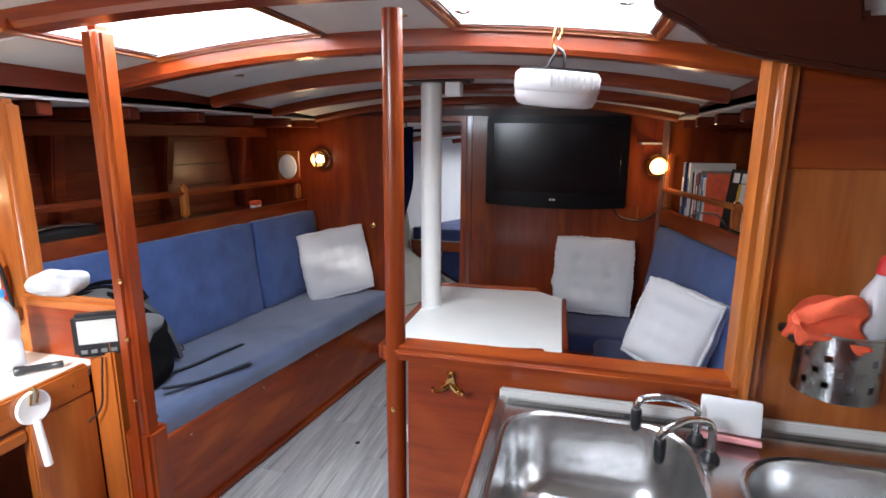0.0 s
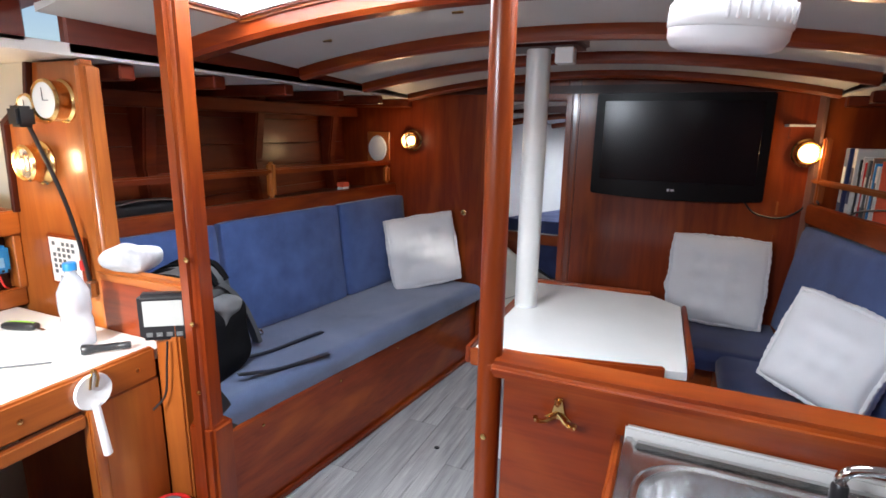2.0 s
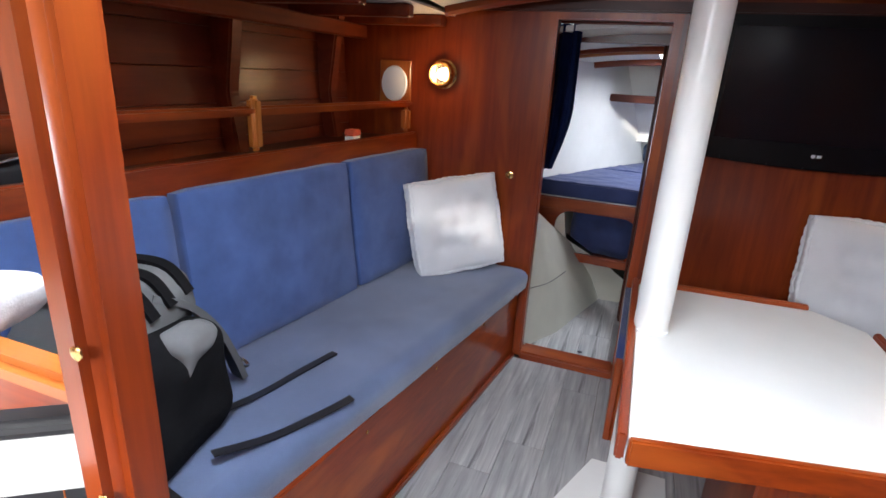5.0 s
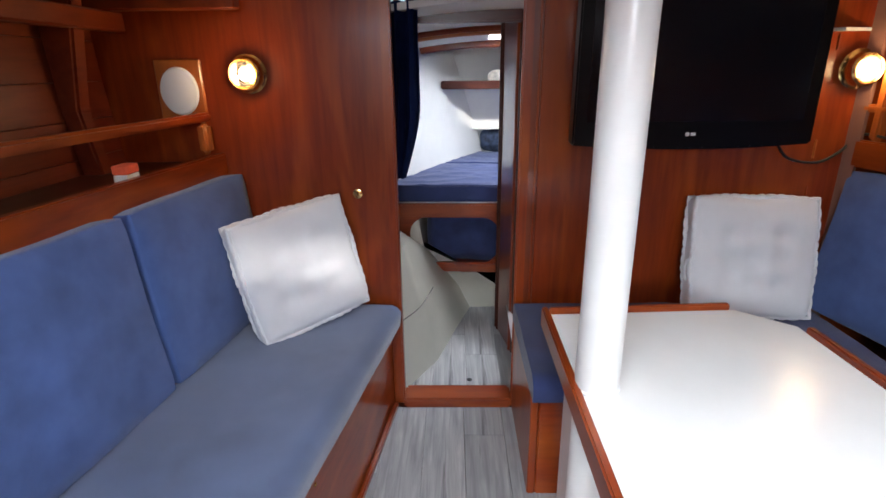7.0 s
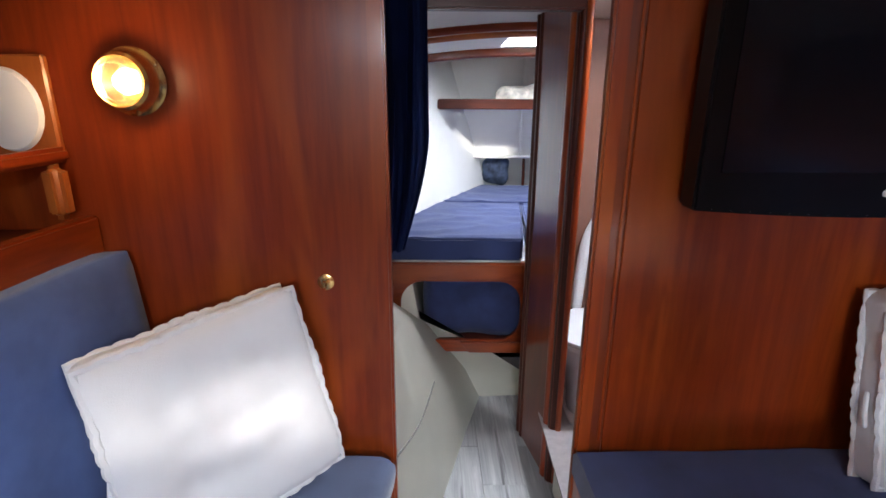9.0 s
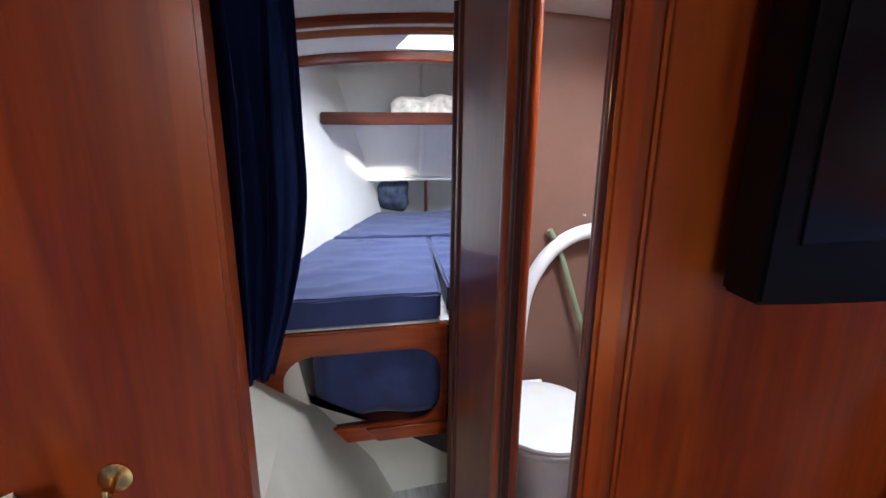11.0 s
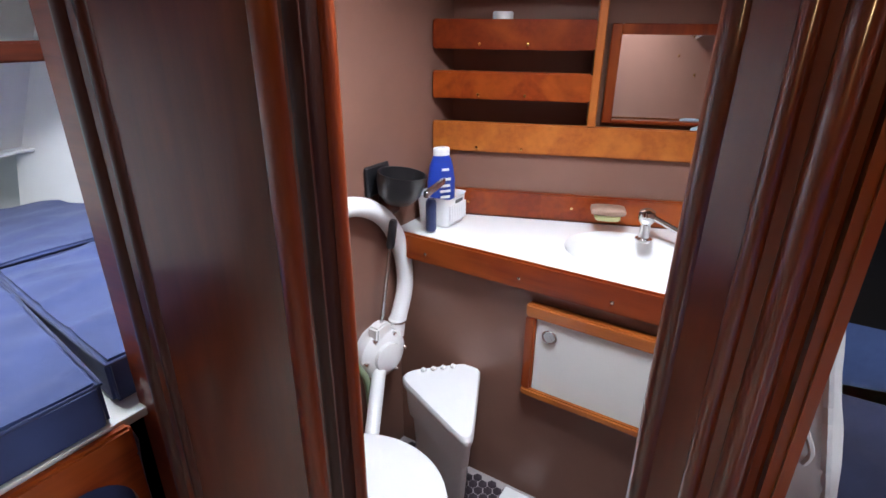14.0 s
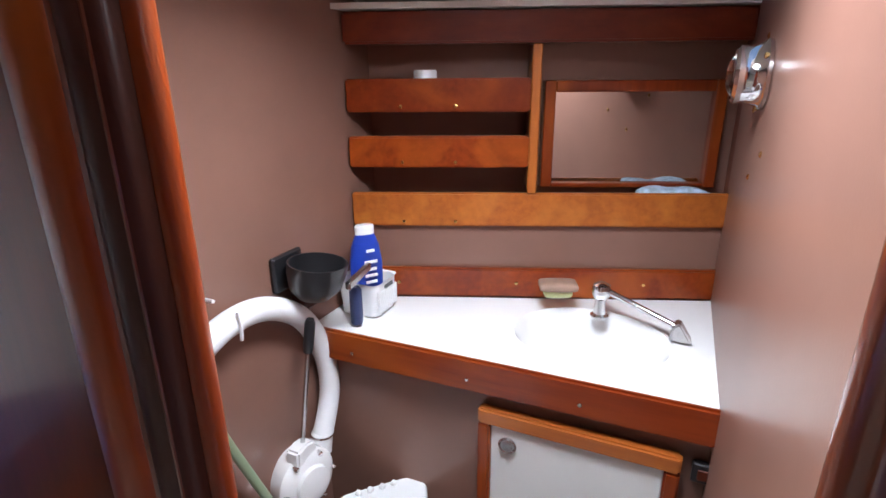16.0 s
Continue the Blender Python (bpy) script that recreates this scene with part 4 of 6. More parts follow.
part("base_layer", pad(0.107, 0.012, 0.026, m @ Matrix.Translation((0, 0.002, 0)), 0.0, 0.003, 4), plain("pink_sponge", (0.75, 0.32, 0.33), 0.9, vary=0.1, fine=0.4), sponge, smooth=True)

# perforated cutlery basket on the galley bulkhead
bk = thing("cutlery_basket", "perforated steel cutlery basket hung on the galley bulkhead", "basket", (0.215, 0.66, 1.0))
bm = bmesh.new()
seg, nz, R, BZ0, BZ1 = 72, 20, 0.066, 0.99, 1.108
grid = [[bm.verts.new((0.215 + R * math.cos(2 * math.pi * k / seg), 0.662 + R * math.sin(2 * math.pi * k / seg), BZ0 + (BZ1 - BZ0) * j / nz)) for k in range(seg)] for j in range(nz + 1)]
for j in range(nz):
    for k in range(seg):
        hole = 4 <= j < 16 and j % 4 in (0, 1) and (k + (3 if (j // 4) % 2 else 0)) % 6 in (1, 2)
        if not hole:
            bm.faces.new((grid[j][k], grid[j][(k + 1) % seg], grid[j + 1][(k + 1) % seg], grid[j + 1][k]))
bm.faces.new(grid[0][::-1])
bmesh.ops.solidify(bm, geom=bm.faces[:], thickness=0.0012)
part("cup", bm, STEEL, bk, smooth=True)
part("rim", tube([(0.215 + R * math.cos(a * math.pi / 8), 0.662 + R * math.sin(a * math.pi / 8), BZ1) for a in range(16)], 0.0025, 6, closed=True, steps=3), STEEL, bk, smooth=True)
part("bracket", bx(0.138, 0.165, 0.665, 0.7335, 1.070, 1.088, 0.004), BLACK, bk)
bm = pad(0.098, 0.09, 0.06, pose(0.178, 0.645, 1.085), 0.02, 0.03, 20, 0.036, 22)
solid("cleaning_cloth", bm, ORANGE, "crumpled orange cleaning cloth in the basket", "cloth", smooth=True)
bt = thing("soap_bottle", "translucent washing-up bottle with a red cap in the basket", "bottle", (0.245, 0.665, 0.99))
m = pose(0.236, 0.655, 0.994, 0, 7, 0)
part("body", lathe([(0.026, 0), (0.03, 0.006), (0.031, 0.12), (0.026, 0.18), (0.016, 0.205), (0.014, 0.215)], m, 24), plain("cloudy_plastic", (0.62, 0.62, 0.66), 0.25, vary=0.04), bt, smooth=True)
part("cap", lathe([(0.016, 0.216), (0.016, 0.24), (0.009, 0.252), (0.008, 0.262)], m, 20), RED, bt, smooth=True)

# lamp hanging from the roof
structure("trim_hatch_bar", bx(-0.60, -0.11, 0.862, 0.878, 1.79, 1.806, 0.003), CHROME, "steel bar across the starboard hatch", "trim")
hl = thing("hanging_lamp", "round white camping lamp hanging on a hook", "lamp", (-0.31, 0.87, 1.54))
m = pose(-0.31, 0.87, 1.535, 4, 5, 0)
part("diffuser", lathe([(0.004, -0.037), (0.07, -0.035), (0.082, -0.030), (0.089, -0.018), (0.090, -0.004)], m, 48), plain("frosted_plastic", (0.80, 0.80, 0.82), 0.4, vary=0.03), hl, smooth=True)
part("housing", lathe([(0.0905, -0.0035), (0.0925, 0.0), (0.0925, 0.03), (0.086, 0.038), (0.05, 0.040), (0.004, 0.040)], m, 48), PLASTIC, hl, smooth=True)
part("top_plate", lathe([(0.084, 0.0395), (0.083, 0.043), (0.004, 0.044)], m, 40), BLACK, hl, "black top plate", True)
for k in range(9):
    a = radians(-95 + 9 * k)
    bm = bx(0.0915, 0.0945, -0.0025, 0.0025, 0.004, 0.034, 0.001)
    bm.transform(m @ pose(0, 0, 0, 0, 0, math.degrees(a)))
    part("grip_rib", bm, PLASTIC, hl)
part("cord", tube([m @ Vector((-0.03, 0, 0.040)), m @ Vector((-0.012, 0, 0.075)), (-0.313, 0.87, 1.625), m @ Vector((0.008, 0, 0.075)), m @ Vector((0.012, 0, 0.040))], 0.003, 6), BLACK, hl, smooth=True)
part("hook", tube([(-0.313, 0.87, 1.618), (-0.321, 0.87, 1.632), (-0.317, 0.87, 1.66), (-0.308, 0.87, 1.675), (-0.304, 0.87, 1.655), (-0.309, 0.87, 1.64)], 0.003, 6), BRASS, hl, smooth=True)
part("chain", tube([(-0.308, 0.87, 1.672), (-0.316, 0.87, 1.70), (-0.308, 0.87, 1.73), (-0.312, 0.87, 1.792)], 0.003, 6), BRASS, hl, smooth=True)
for x in (-0.545, -0.165):
    cl = thing("hatch_lamp", "clear glass lamp in the corner of the hatch", "lamp", (x, 0.985, 1.76), "hatch lamps")
    part("cap", lathe([(0.028, 0), (0.03, 0.006), (0.024, 0.02), (0.008, 0.024)], pose(x, 0.975, 1.775), 20), BLACK, cl, smooth=True)
    part("jar", lathe([(0.006, -0.05), (0.02, -0.045), (0.024, -0.03), (0.022, -0.001)], pose(x, 0.975, 1.775), 20), GLASS, cl, smooth=True)
    part("bracket", bx(x - 0.008, x + 0.008, 0.985, 1.012, 1.78, 1.795, 0.002), CHROME, cl)
for x, y in ((-0.70, 0.96), (-1.0, 1.40), (-1.5, 1.45)):
    solid("eye_plate", bx(x - 0.018, x + 0.018, y - 0.005, y + 0.005, roof(x, y) - 0.006, roof(x, y) + 0.002, 0.002), BRASS, "small brass fastening on the headliner", "fastening")

# ---- chart table corner ----
CZ = 0.80
ct = thing("chart_table", "chart table with white laminate top and honey wood edges", "desk", (-1.9, 0.1, 0))
part("top", bx(-2.26, -1.553, -0.60, 0.768, CZ - 0.03, CZ, 0.002), LAMINATE, ct)
part("edge_board", bx(-1.552, -1.528, -0.60, 0.713, 0.735, 0.818, 0.006, 2), TEAK["y"], ct)
part("lower_rail", bx(-1.55, -1.527, -0.60, 0.528, 0.690, 0.726, 0.006, 2), TEAK["y"], ct)
part("divider", bx(-1.553, -1.523, 0.529, 0.560, 0, 0.733, 0.004, 2), TEAK["z"], ct)
part("side_panel", bx(-1.55, -1.532, 0.561, 0.7175, 0, 0.733, 0.003), TEAK["z"], ct)
part("corner_post", bx(-1.534, -1.449, 0.718, 0.768, 0, 0.90, 0.006, 2), TEAK["z"], ct)
part("knee_panel", bx(-2.25, -1.56, 0.72, 0.735, 0, 0.765, 0.002), MAHOG["z"], ct)
for y in (0.05, 0.40, 0.66):
    part("screw_plug", lathe([(0.006, 0), (0.006, 0.002), (0.003, 0.003)], pose(-1.528, y, 0.775, 0, 90, 0), 10), BRASS, ct)
lp = thing("low_partition", "low honey wood partition between chart table and settee", "partition", (-1.64, 0.78, 0))
part("panel", bx(-1.80, -1.449, 0.77, 0.79, 0, 0.945, 0.002), MAHOG["x"], lp)
part("cap_rail", bx(-1.80, -1.449, 0.755, 0.80, 0.946, 0.98, 0.01, 2), TEAK["x"], lp)
cw = thing("chart_bulkhead", "honey plywood bulkhead with rounded post behind the chart table", "panel", (-2.0, 0.82, 0))
part("panel", prism([(-2.33, 0.0), (-1.835, 0.0), (-1.835, 1.53), (-2.02, 1.53), (-2.04, 1.43), (-2.17, 1.36), (-2.185, 1.10), (-2.33, 1.10)], "y", 0.80, 0.825, 0.003), TEAK["z"], cw)
part("trim_edge", prism([(-2.04, 1.43), (-2.02, 1.53), (-2.036, 1.53), (-2.056, 1.44), (-2.186, 1.37), (-2.20, 1.10), (-2.185, 1.10), (-2.172, 1.358)], "y", 0.785, 0.83, 0.002), DARKM["z"], cw)
part("post", bx(-1.834, -1.782, 0.775, 0.84, 0, 1.53, 0.018, 3), TEAK["z"], cw, smooth=True)
ns = thing("instrument_shelf", "honey wood instrument shelf over the chart table", "shelf", (-2.25, 0.1, 0.8))
part("top_fascia", bx(-2.215, -2.19, -0.60, 0.799, 1.03, 1.105, 0.005, 2), TEAK["y"], ns)
part("shelf_board", bx(-2.42, -2.216, -0.60, 0.799, 1.06, 1.08, 0.002), TEAK["y"], ns)
part("back_panel", bx(-2.265, -2.25, -0.60, 0.799, 0.80, 1.06, 0.002), DARKM["y"], ns)
part("bottom_fascia", bx(-2.235, -2.21, -0.60, 0.799, 0.801, 0.86, 0.005, 2), TEAK["y"], ns)
part("upright", bx(-2.249, -2.20, 0.775, 0.7985, 0.861, 1.029, 0.003), TEAK["z"], ns)
ch = thing("charge_controller", "bright blue charge controller box with wires", "controller", (-2.24, 0.73, 0.9))
ch_box = part("housing", bx(-2.249, -2.205, 0.665, 0.765, 0.915, 1.00, 0.008, 2), CYAN, ch, smooth=True)
part("label_plate", bx(-2.2045, -2.2035, 0.70, 0.745, 0.935, 0.965, 0), plain("pale_blue_print", (0.25, 0.5, 0.75), 0.4), ch_box)
for k in range(6):
    part("terminal", lathe([(0.004, 0), (0.004, 0.002)], pose(-2.2045, 0.675 + 0.016 * k, 0.924, 0, 90, 0), 8), BLACK, ch_box)
part("cable", tube([(-2.215, 0.70, 0.915), (-2.205, 0.70, 0.89), (-2.21, 0.715, 0.875), (-2.225, 0.73, 0.868)], 0.003, 6), CYAN, ch, smooth=True)
part("cable", tube([(-2.215, 0.73, 0.915), (-2.205, 0.735, 0.88), (-2.215, 0.75, 0.866)], 0.003, 6), RED, ch, smooth=True)
dp = thing("display_unit", "grey instrument display in the shelf over the chart table", "display", (-2.24, 0.58, 0.9))
part("housing", bx(-2.249, -2.215, 0.50, 0.635, 0.875, 0.985, 0.006, 2), BLACK, dp)
part("screen", bx(-2.2148, -2.213, 0.515, 0.62, 0.905, 0.97, 0), plain("grey_lcd", (0.20, 0.22, 0.21), 0.3), dp)
cap = thing("sun_hat", "folded beige camouflage sun hat on the instrument shelf", "hat", (-2.3, 0.62, 1.08))
part("crown", pad(0.18, 0.26, 0.07, pose(-2.30, 0.63, 1.08, 0, 0, 5), 0.015, 0.034, 12, 0.02, 9), plain("beige_cloth", (0.48, 0.42, 0.32), 0.9, vary=0.35, scale=22, fine=0.4), cap, smooth=True)
part("brim", pad(0.14, 0.10, 0.012, pose(-2.27, 0.47, 1.082, 4, 0, 5), 0.0, 0.005, 6, 0.008, 9), plain("beige_brim", (0.42, 0.36, 0.27), 0.9, vary=0.2, scale=22, fine=0.4), cap, smooth=True)
for nm, x, z, lab in (("ship_clock", -1.90, 1.425, "brass ship clock on the chart table bulkhead"), ("barometer", -1.985, 1.405, "small brass barometer on the chart table bulkhead")):
    ck = thing(nm, lab, "clock" if nm == "ship_clock" else "barometer", (x, 0.79, z))
    r = 0.058 if nm == "ship_clock" else 0.04
    m = along((x, 0.7995, z), (x, 0.0, z))
    part("case", lathe([(r, 0.0), (r, 0.006), (r * 0.9, 0.012), (r * 0.9, 0.04), (r * 0.97, 0.046), (r * 0.9, 0.054), (r * 0.8, 0.05)], m, 32), BRASS, ck, smooth=True)
    part("dial", lathe([(r * 0.8, 0.0505), (r * 0.78, 0.052), (0.003, 0.052)], m, 28), PAPER, ck)
    bm = bx(-0.001, 0.001, 0, r * 0.55, 0.053, 0.054, 0)
    bm = bx(0, r * 0.4, -0.001, 0.001, 0.053, 0.054, 0, bm=bm)
    bm.transform(m)
    part("pointer", bm, BLACK, ck)
fl = thing("gooseneck_lamp", "black gooseneck chart lamp on the bulkhead", "lamp", (-1.88, 0.78, 0.9))
part("head", bx(-1.985, -1.935, 0.70, 0.745, 1.355, 1.41, 0.008, 2), BLACK, fl)
part("neck", tube([(-1.955, 0.735, 1.357), (-1.94, 0.745, 1.30), (-1.90, 0.765, 1.16), (-1.872, 0.775, 1.02), (-1.862, 0.78, 0.93)], 0.006, 8), BLACK, fl, smooth=True)
part("foot", bx(-1.875, -1.848, 0.765, 0.7995, 0.88, 0.93, 0.006, 2), STEEL, fl)
bulkhead_lamp((-2.03, 0.7995, 1.255), True, "lit round brass cabin lamp over the chart table")
lamp("cabin_bulb_chart", "POINT", 2.5, (1.0, 0.68, 0.36), (-2.03, 0.705, 1.255), size=0.03)
sg = thing("flag_chart", "white card of small signal flags in a mahogany frame", "chart", (-1.965, 0.79, 0.98))
part("frame", bx(-2.055, -1.878, 0.789, 0.7995, 0.895, 1.05, 0.004, 2), MAHOG["x"], sg)
part("card", bx(-2.04, -1.905, 0.7865, 0.7885, 0.905, 1.04, 0), PAPER, sg)
bm = None
for i in range(5):
    for j in range(7):
        if (i * 7 + j * 3) % 5:
            bm = bx(-2.025 + 0.022 * i, -2.012 + 0.022 * i, 0.7855, 0.7863, 0.915 + 0.017 * j, 0.926 + 0.017 * j, 0, bm=bm)
part("flag_marks", bm, GREYFAB, sg)
part("clip", bx(-1.90, -1.882, 0.778, 0.7885, 0.955, 0.985, 0.003), RED, sg)
inst = thing("display_unit", "black square instrument display on the chart table pillar", "display", (-1.48, 0.70, 0.9))
m = pose(-1.475, 0.705, 0.905, 0, 0, 35)
bm = bx(-0.06, 0.06, 0.0, 0.04, -0.06, 0.06, 0.01, 2)
bm.transform(m)
part("housing", bm, BLACK, inst)
bm = bx(-0.045, 0.045, -0.0015, -0.0003, -0.02, 0.045, 0)
bm.transform(m)
part("screen", bm, plain("silver_screen", (0.42, 0.43, 0.42), 0.15, vary=0.05), inst)
for k in range(4):
    bm = bx(-0.042 + 0.023 * k, -0.027 + 0.023 * k, -0.003, -0.0003, -0.047, -0.036, 0.001)
    bm.transform(m)
    part("button", bm, GREYFAB, inst)
part("cable", tube([(-1.47, 0.705, 0.845), (-1.475, 0.70, 0.78), (-1.49, 0.70, 0.70), (-1.515, 0.68, 0.66)], 0.003, 6), BLACK, inst, smooth=True)
wb = thing("water_bottle", "clear plastic water bottle with a blue cap on the chart table", "bottle", (-1.74, 0.66, CZ))
g = part("body", lathe([(0.03, 0.001), (0.037, 0.008), (0.037, 0.07), (0.033, 0.085), (0.037, 0.10), (0.036, 0.15), (0.02, 0.185), (0.013, 0.195), (0.013, 0.205)], pose(-1.74, 0.66, CZ), 28), plain("pale_clear_plastic", (0.75, 0.80, 0.86), 0.15, vary=0.05, Transmission_Weight=0.6), wb, smooth=True)
part("cap", lathe([(0.0155, 0.206), (0.0155, 0.222), (0.013, 0.225)], pose(-1.74, 0.66, CZ), 20), CYAN, wb, smooth=True)
tl = thing("utility_tool", "green and black utility knife on the chart table", "tool", (-2.02, 0.63, CZ))
m = pose(-2.0, 0.66, CZ + 0.001, 0, 0, 20)
part("grip", pad(0.10, 0.028, 0.02, m, 0.003, 0.008, 6), BLACK, tl, smooth=True)
part("stripe", pad(0.085, 0.012, 0.022, m, 0.002, 0.005, 4), plain("lime_plastic", (0.30, 0.62, 0.05), 0.4), tl, smooth=True)
part("blade", bx(-1.955, -1.915, 0.668, 0.678, CZ + 0.006, CZ + 0.009, 0), STEEL, tl)
tr = thing("torch", "black ribbed pocket torch on the chart table edge", "torch", (-1.63, 0.62, CZ))
part("barrel", lathe([(0.008, 0), (0.0095, 0.004), (0.0095, 0.02), (0.0085, 0.022), (0.0095, 0.03), (0.0095, 0.08), (0.0125, 0.09), (0.0135, 0.105), (0.012, 0.108)], along((-1.60, 0.70, CZ + 0.0145), (-1.70, 0.60, CZ + 0.0145)), 20), BLACK, tr, smooth=True)
solid("pencil", rod((-1.80, 0.46, CZ + 0.005), (-1.69, 0.56, CZ + 0.005), 0.0025, seg=6), GREYFAB, "thin grey pencil on the chart table", "pencil")
wh = thing("white_scoop", "white plastic scoop hanging on the chart table edge", "scoop", (-1.52, 0.545, 0.7))
part("ring", lathe([(0.006, 0), (0.041, 0.0), (0.043, 0.004), (0.041, 0.010), (0.036, 0.009), (0.006, 0.0075)], pose(-1.5255, 0.545, 0.775, 0, 90, 0), 28), PLASTIC, wh, smooth=True)
part("handle", rod((-1.518, 0.545, 0.745), (-1.515, 0.556, 0.61), 0.0085, 0.010, 12), PLASTIC, wh, smooth=True)
part("cord", tube([(-1.514, 0.535, 0.785), (-1.512, 0.54, 0.815), (-1.52, 0.55, 0.825), (-1.512, 0.555, 0.81), (-1.514, 0.55, 0.785)], 0.003, 6), BRASS, wh, smooth=True)
bm = pad(0.14, 0.10, 0.06, pose(-1.70, 0.80, 0.980, 0, 0, 10), 0.01, 0.028, 12, 0.018, 12)
solid("folded_cloth", bm, plain("pale_grey_cloth", (0.5, 0.5, 0.51), 0.9, vary=0.2, scale=25, fine=0.4), "crumpled pale grey cloth on the low partition", "cloth", smooth=True)
rb = thing("red_lantern", "red plastic lantern standing on the floor by the chart table", "lantern", (-1.466, 0.655, 0))
m = pose(-1.466, 0.655, 0.0)
part("body", lathe([(0.045, 0.0), (0.05, 0.006), (0.05, 0.34), (0.056, 0.36), (0.058, 0.375)], m, 32), RED, rb, smooth=True)
part("lid", lathe([(0.058, 0.376), (0.060, 0.384), (0.060, 0.402), (0.052, 0.412), (0.036, 0.410)], m, 32), RED, rb, smooth=True)
part("dial", lathe([(0.035, 0.409), (0.035, 0.416), (0.01, 0.418)], m, 24), GREYFAB, rb, "dark grey dial", True)
bu = thing("bucket", "dark bucket with a wire handle under the chart table", "bucket", (-1.8, 0.35, 0))
part("pail", lathe([(0.11, 0.002), (0.115, 0.01), (0.145, 0.36), (0.152, 0.365), (0.140, 0.36), (0.11, 0.02)], pose(-1.80, 0.36, 0), 32), BLACK, bu, smooth=True)
part("handle", tube([(-1.94, 0.36, 0.36), (-1.92, 0.42, 0.40), (-1.80, 0.46, 0.43), (-1.68, 0.42, 0.40), (-1.66, 0.36, 0.36)], 0.004, 6), STEEL, bu, smooth=True)

# ---- passage and forward cabin ----
PA, PB = Vector((-0.878, 3.141)), Vector((-0.938, 3.456))
PD = (PB - PA).normalized()
PN = Vector((-PD.y, PD.x))


def post_point(s, d):
    p = PA + PD * s + PN * d
    return (p.x, p.y)


PL = (PB - PA).length
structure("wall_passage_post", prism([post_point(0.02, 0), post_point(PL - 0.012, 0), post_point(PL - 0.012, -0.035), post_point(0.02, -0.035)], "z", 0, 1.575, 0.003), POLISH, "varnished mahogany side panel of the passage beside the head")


def moulding(s, d, r, mat, label):
    x, y = post_point(s, d)
    return structure("trim_post", lathe([(r, 0), (r, 1.575)], pose(x, y, 0), 16), mat, label, "trim", True)


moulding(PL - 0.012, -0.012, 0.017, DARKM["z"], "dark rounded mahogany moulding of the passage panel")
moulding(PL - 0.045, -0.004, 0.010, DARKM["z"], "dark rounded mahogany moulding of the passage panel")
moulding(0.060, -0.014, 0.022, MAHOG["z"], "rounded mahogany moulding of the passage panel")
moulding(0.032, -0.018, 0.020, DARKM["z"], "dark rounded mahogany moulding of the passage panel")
moulding(0.013, -0.023, 0.010, MAHOG["z"], "honey mahogany edge moulding of the head door")
structure("wall_head_side", bx(-0.85, -0.82, 3.462, 3.70, 0, 1.56, 0.002), MAHOG["y"], "mahogany wall of the head towards the forward cabin")
structure("trim_passage_beam", bx(-1.95, -0.925, 2.837, 2.847, 1.525, 1.70, 0), HULLWOOD, "dark mahogany beam over the passage opening", "trim")
structure("trim_passage_deck_beam", bx(-1.75, -0.885, 3.10, 3.15, 1.472, 1.545, 0.006, 2), DARKM["x"], "dark mahogany deck beam across the passage", "trim")
structure("wall_head_riser", bx(-0.872, -0.855, 2.849, 3.115, 0, 0.2, 0.003), CREAM, "cream step up into the head")
structure("floor_head_base", bx(-0.854, 0.30, 2.80, 3.50, 0, 0.195, 0), DARKM["y"], "dark bearers under the head floor", "floor")

# cream hull side of the passage
rows = [[(-1.37, 2.84, -0.01), (-1.40, 2.84, 0.30), (-1.43, 2.84, 0.58), (-1.75, 2.84, 0.70), (-1.85, 2.84, 1.60)],
        [(-1.23, 3.10, -0.01), (-1.31, 3.10, 0.27), (-1.39, 3.10, 0.56), (-1.70, 3.10, 0.66), (-1.85, 3.10, 1.60)],
        [(-1.145, 3.40, -0.01), (-1.26, 3.40, 0.24), (-1.38, 3.40, 0.50), (-1.66, 3.40, 0.62), (-1.80, 3.40, 1.60)],
        [(-1.06, 3.68, -0.01), (-1.13, 3.70, 0.13), (-1.30, 3.72, 0.34), (-1.60, 3.72, 0.56), (-1.74, 3.72, 1.60)],
        [(-0.86, 3.69, -0.01), (-0.87, 3.705, 0.10), (-1.05, 3.715, 0.22), (-1.50, 3.725, 0.44), (-1.72, 3.725, 1.60)]]
bm = bmesh.new()
vr = [[bm.verts.new(p) for p in r] for r in rows]
for r0, r1 in zip(vr, vr[1:]):
    for k in range(4):
        bm.faces.new((r0[k], r0[k + 1], r1[k + 1], r1[k]))
bmesh.ops.solidify(bm, geom=bm.faces[:], thickness=-0.02)
structure("wall_passage_hull", bm, CREAM, "cream painted hull side of the passage", smooth=True)
structure("trim_hull_crease", tube([(-1.397, 2.85, 0.31), (-1.312, 3.10, 0.275), (-1.263, 3.40, 0.245)], 0.0028, 8), plain("grey_sealant", (0.22, 0.21, 0.19), 0.6), "grey sealed seam in the cream hull side", "trim", True)

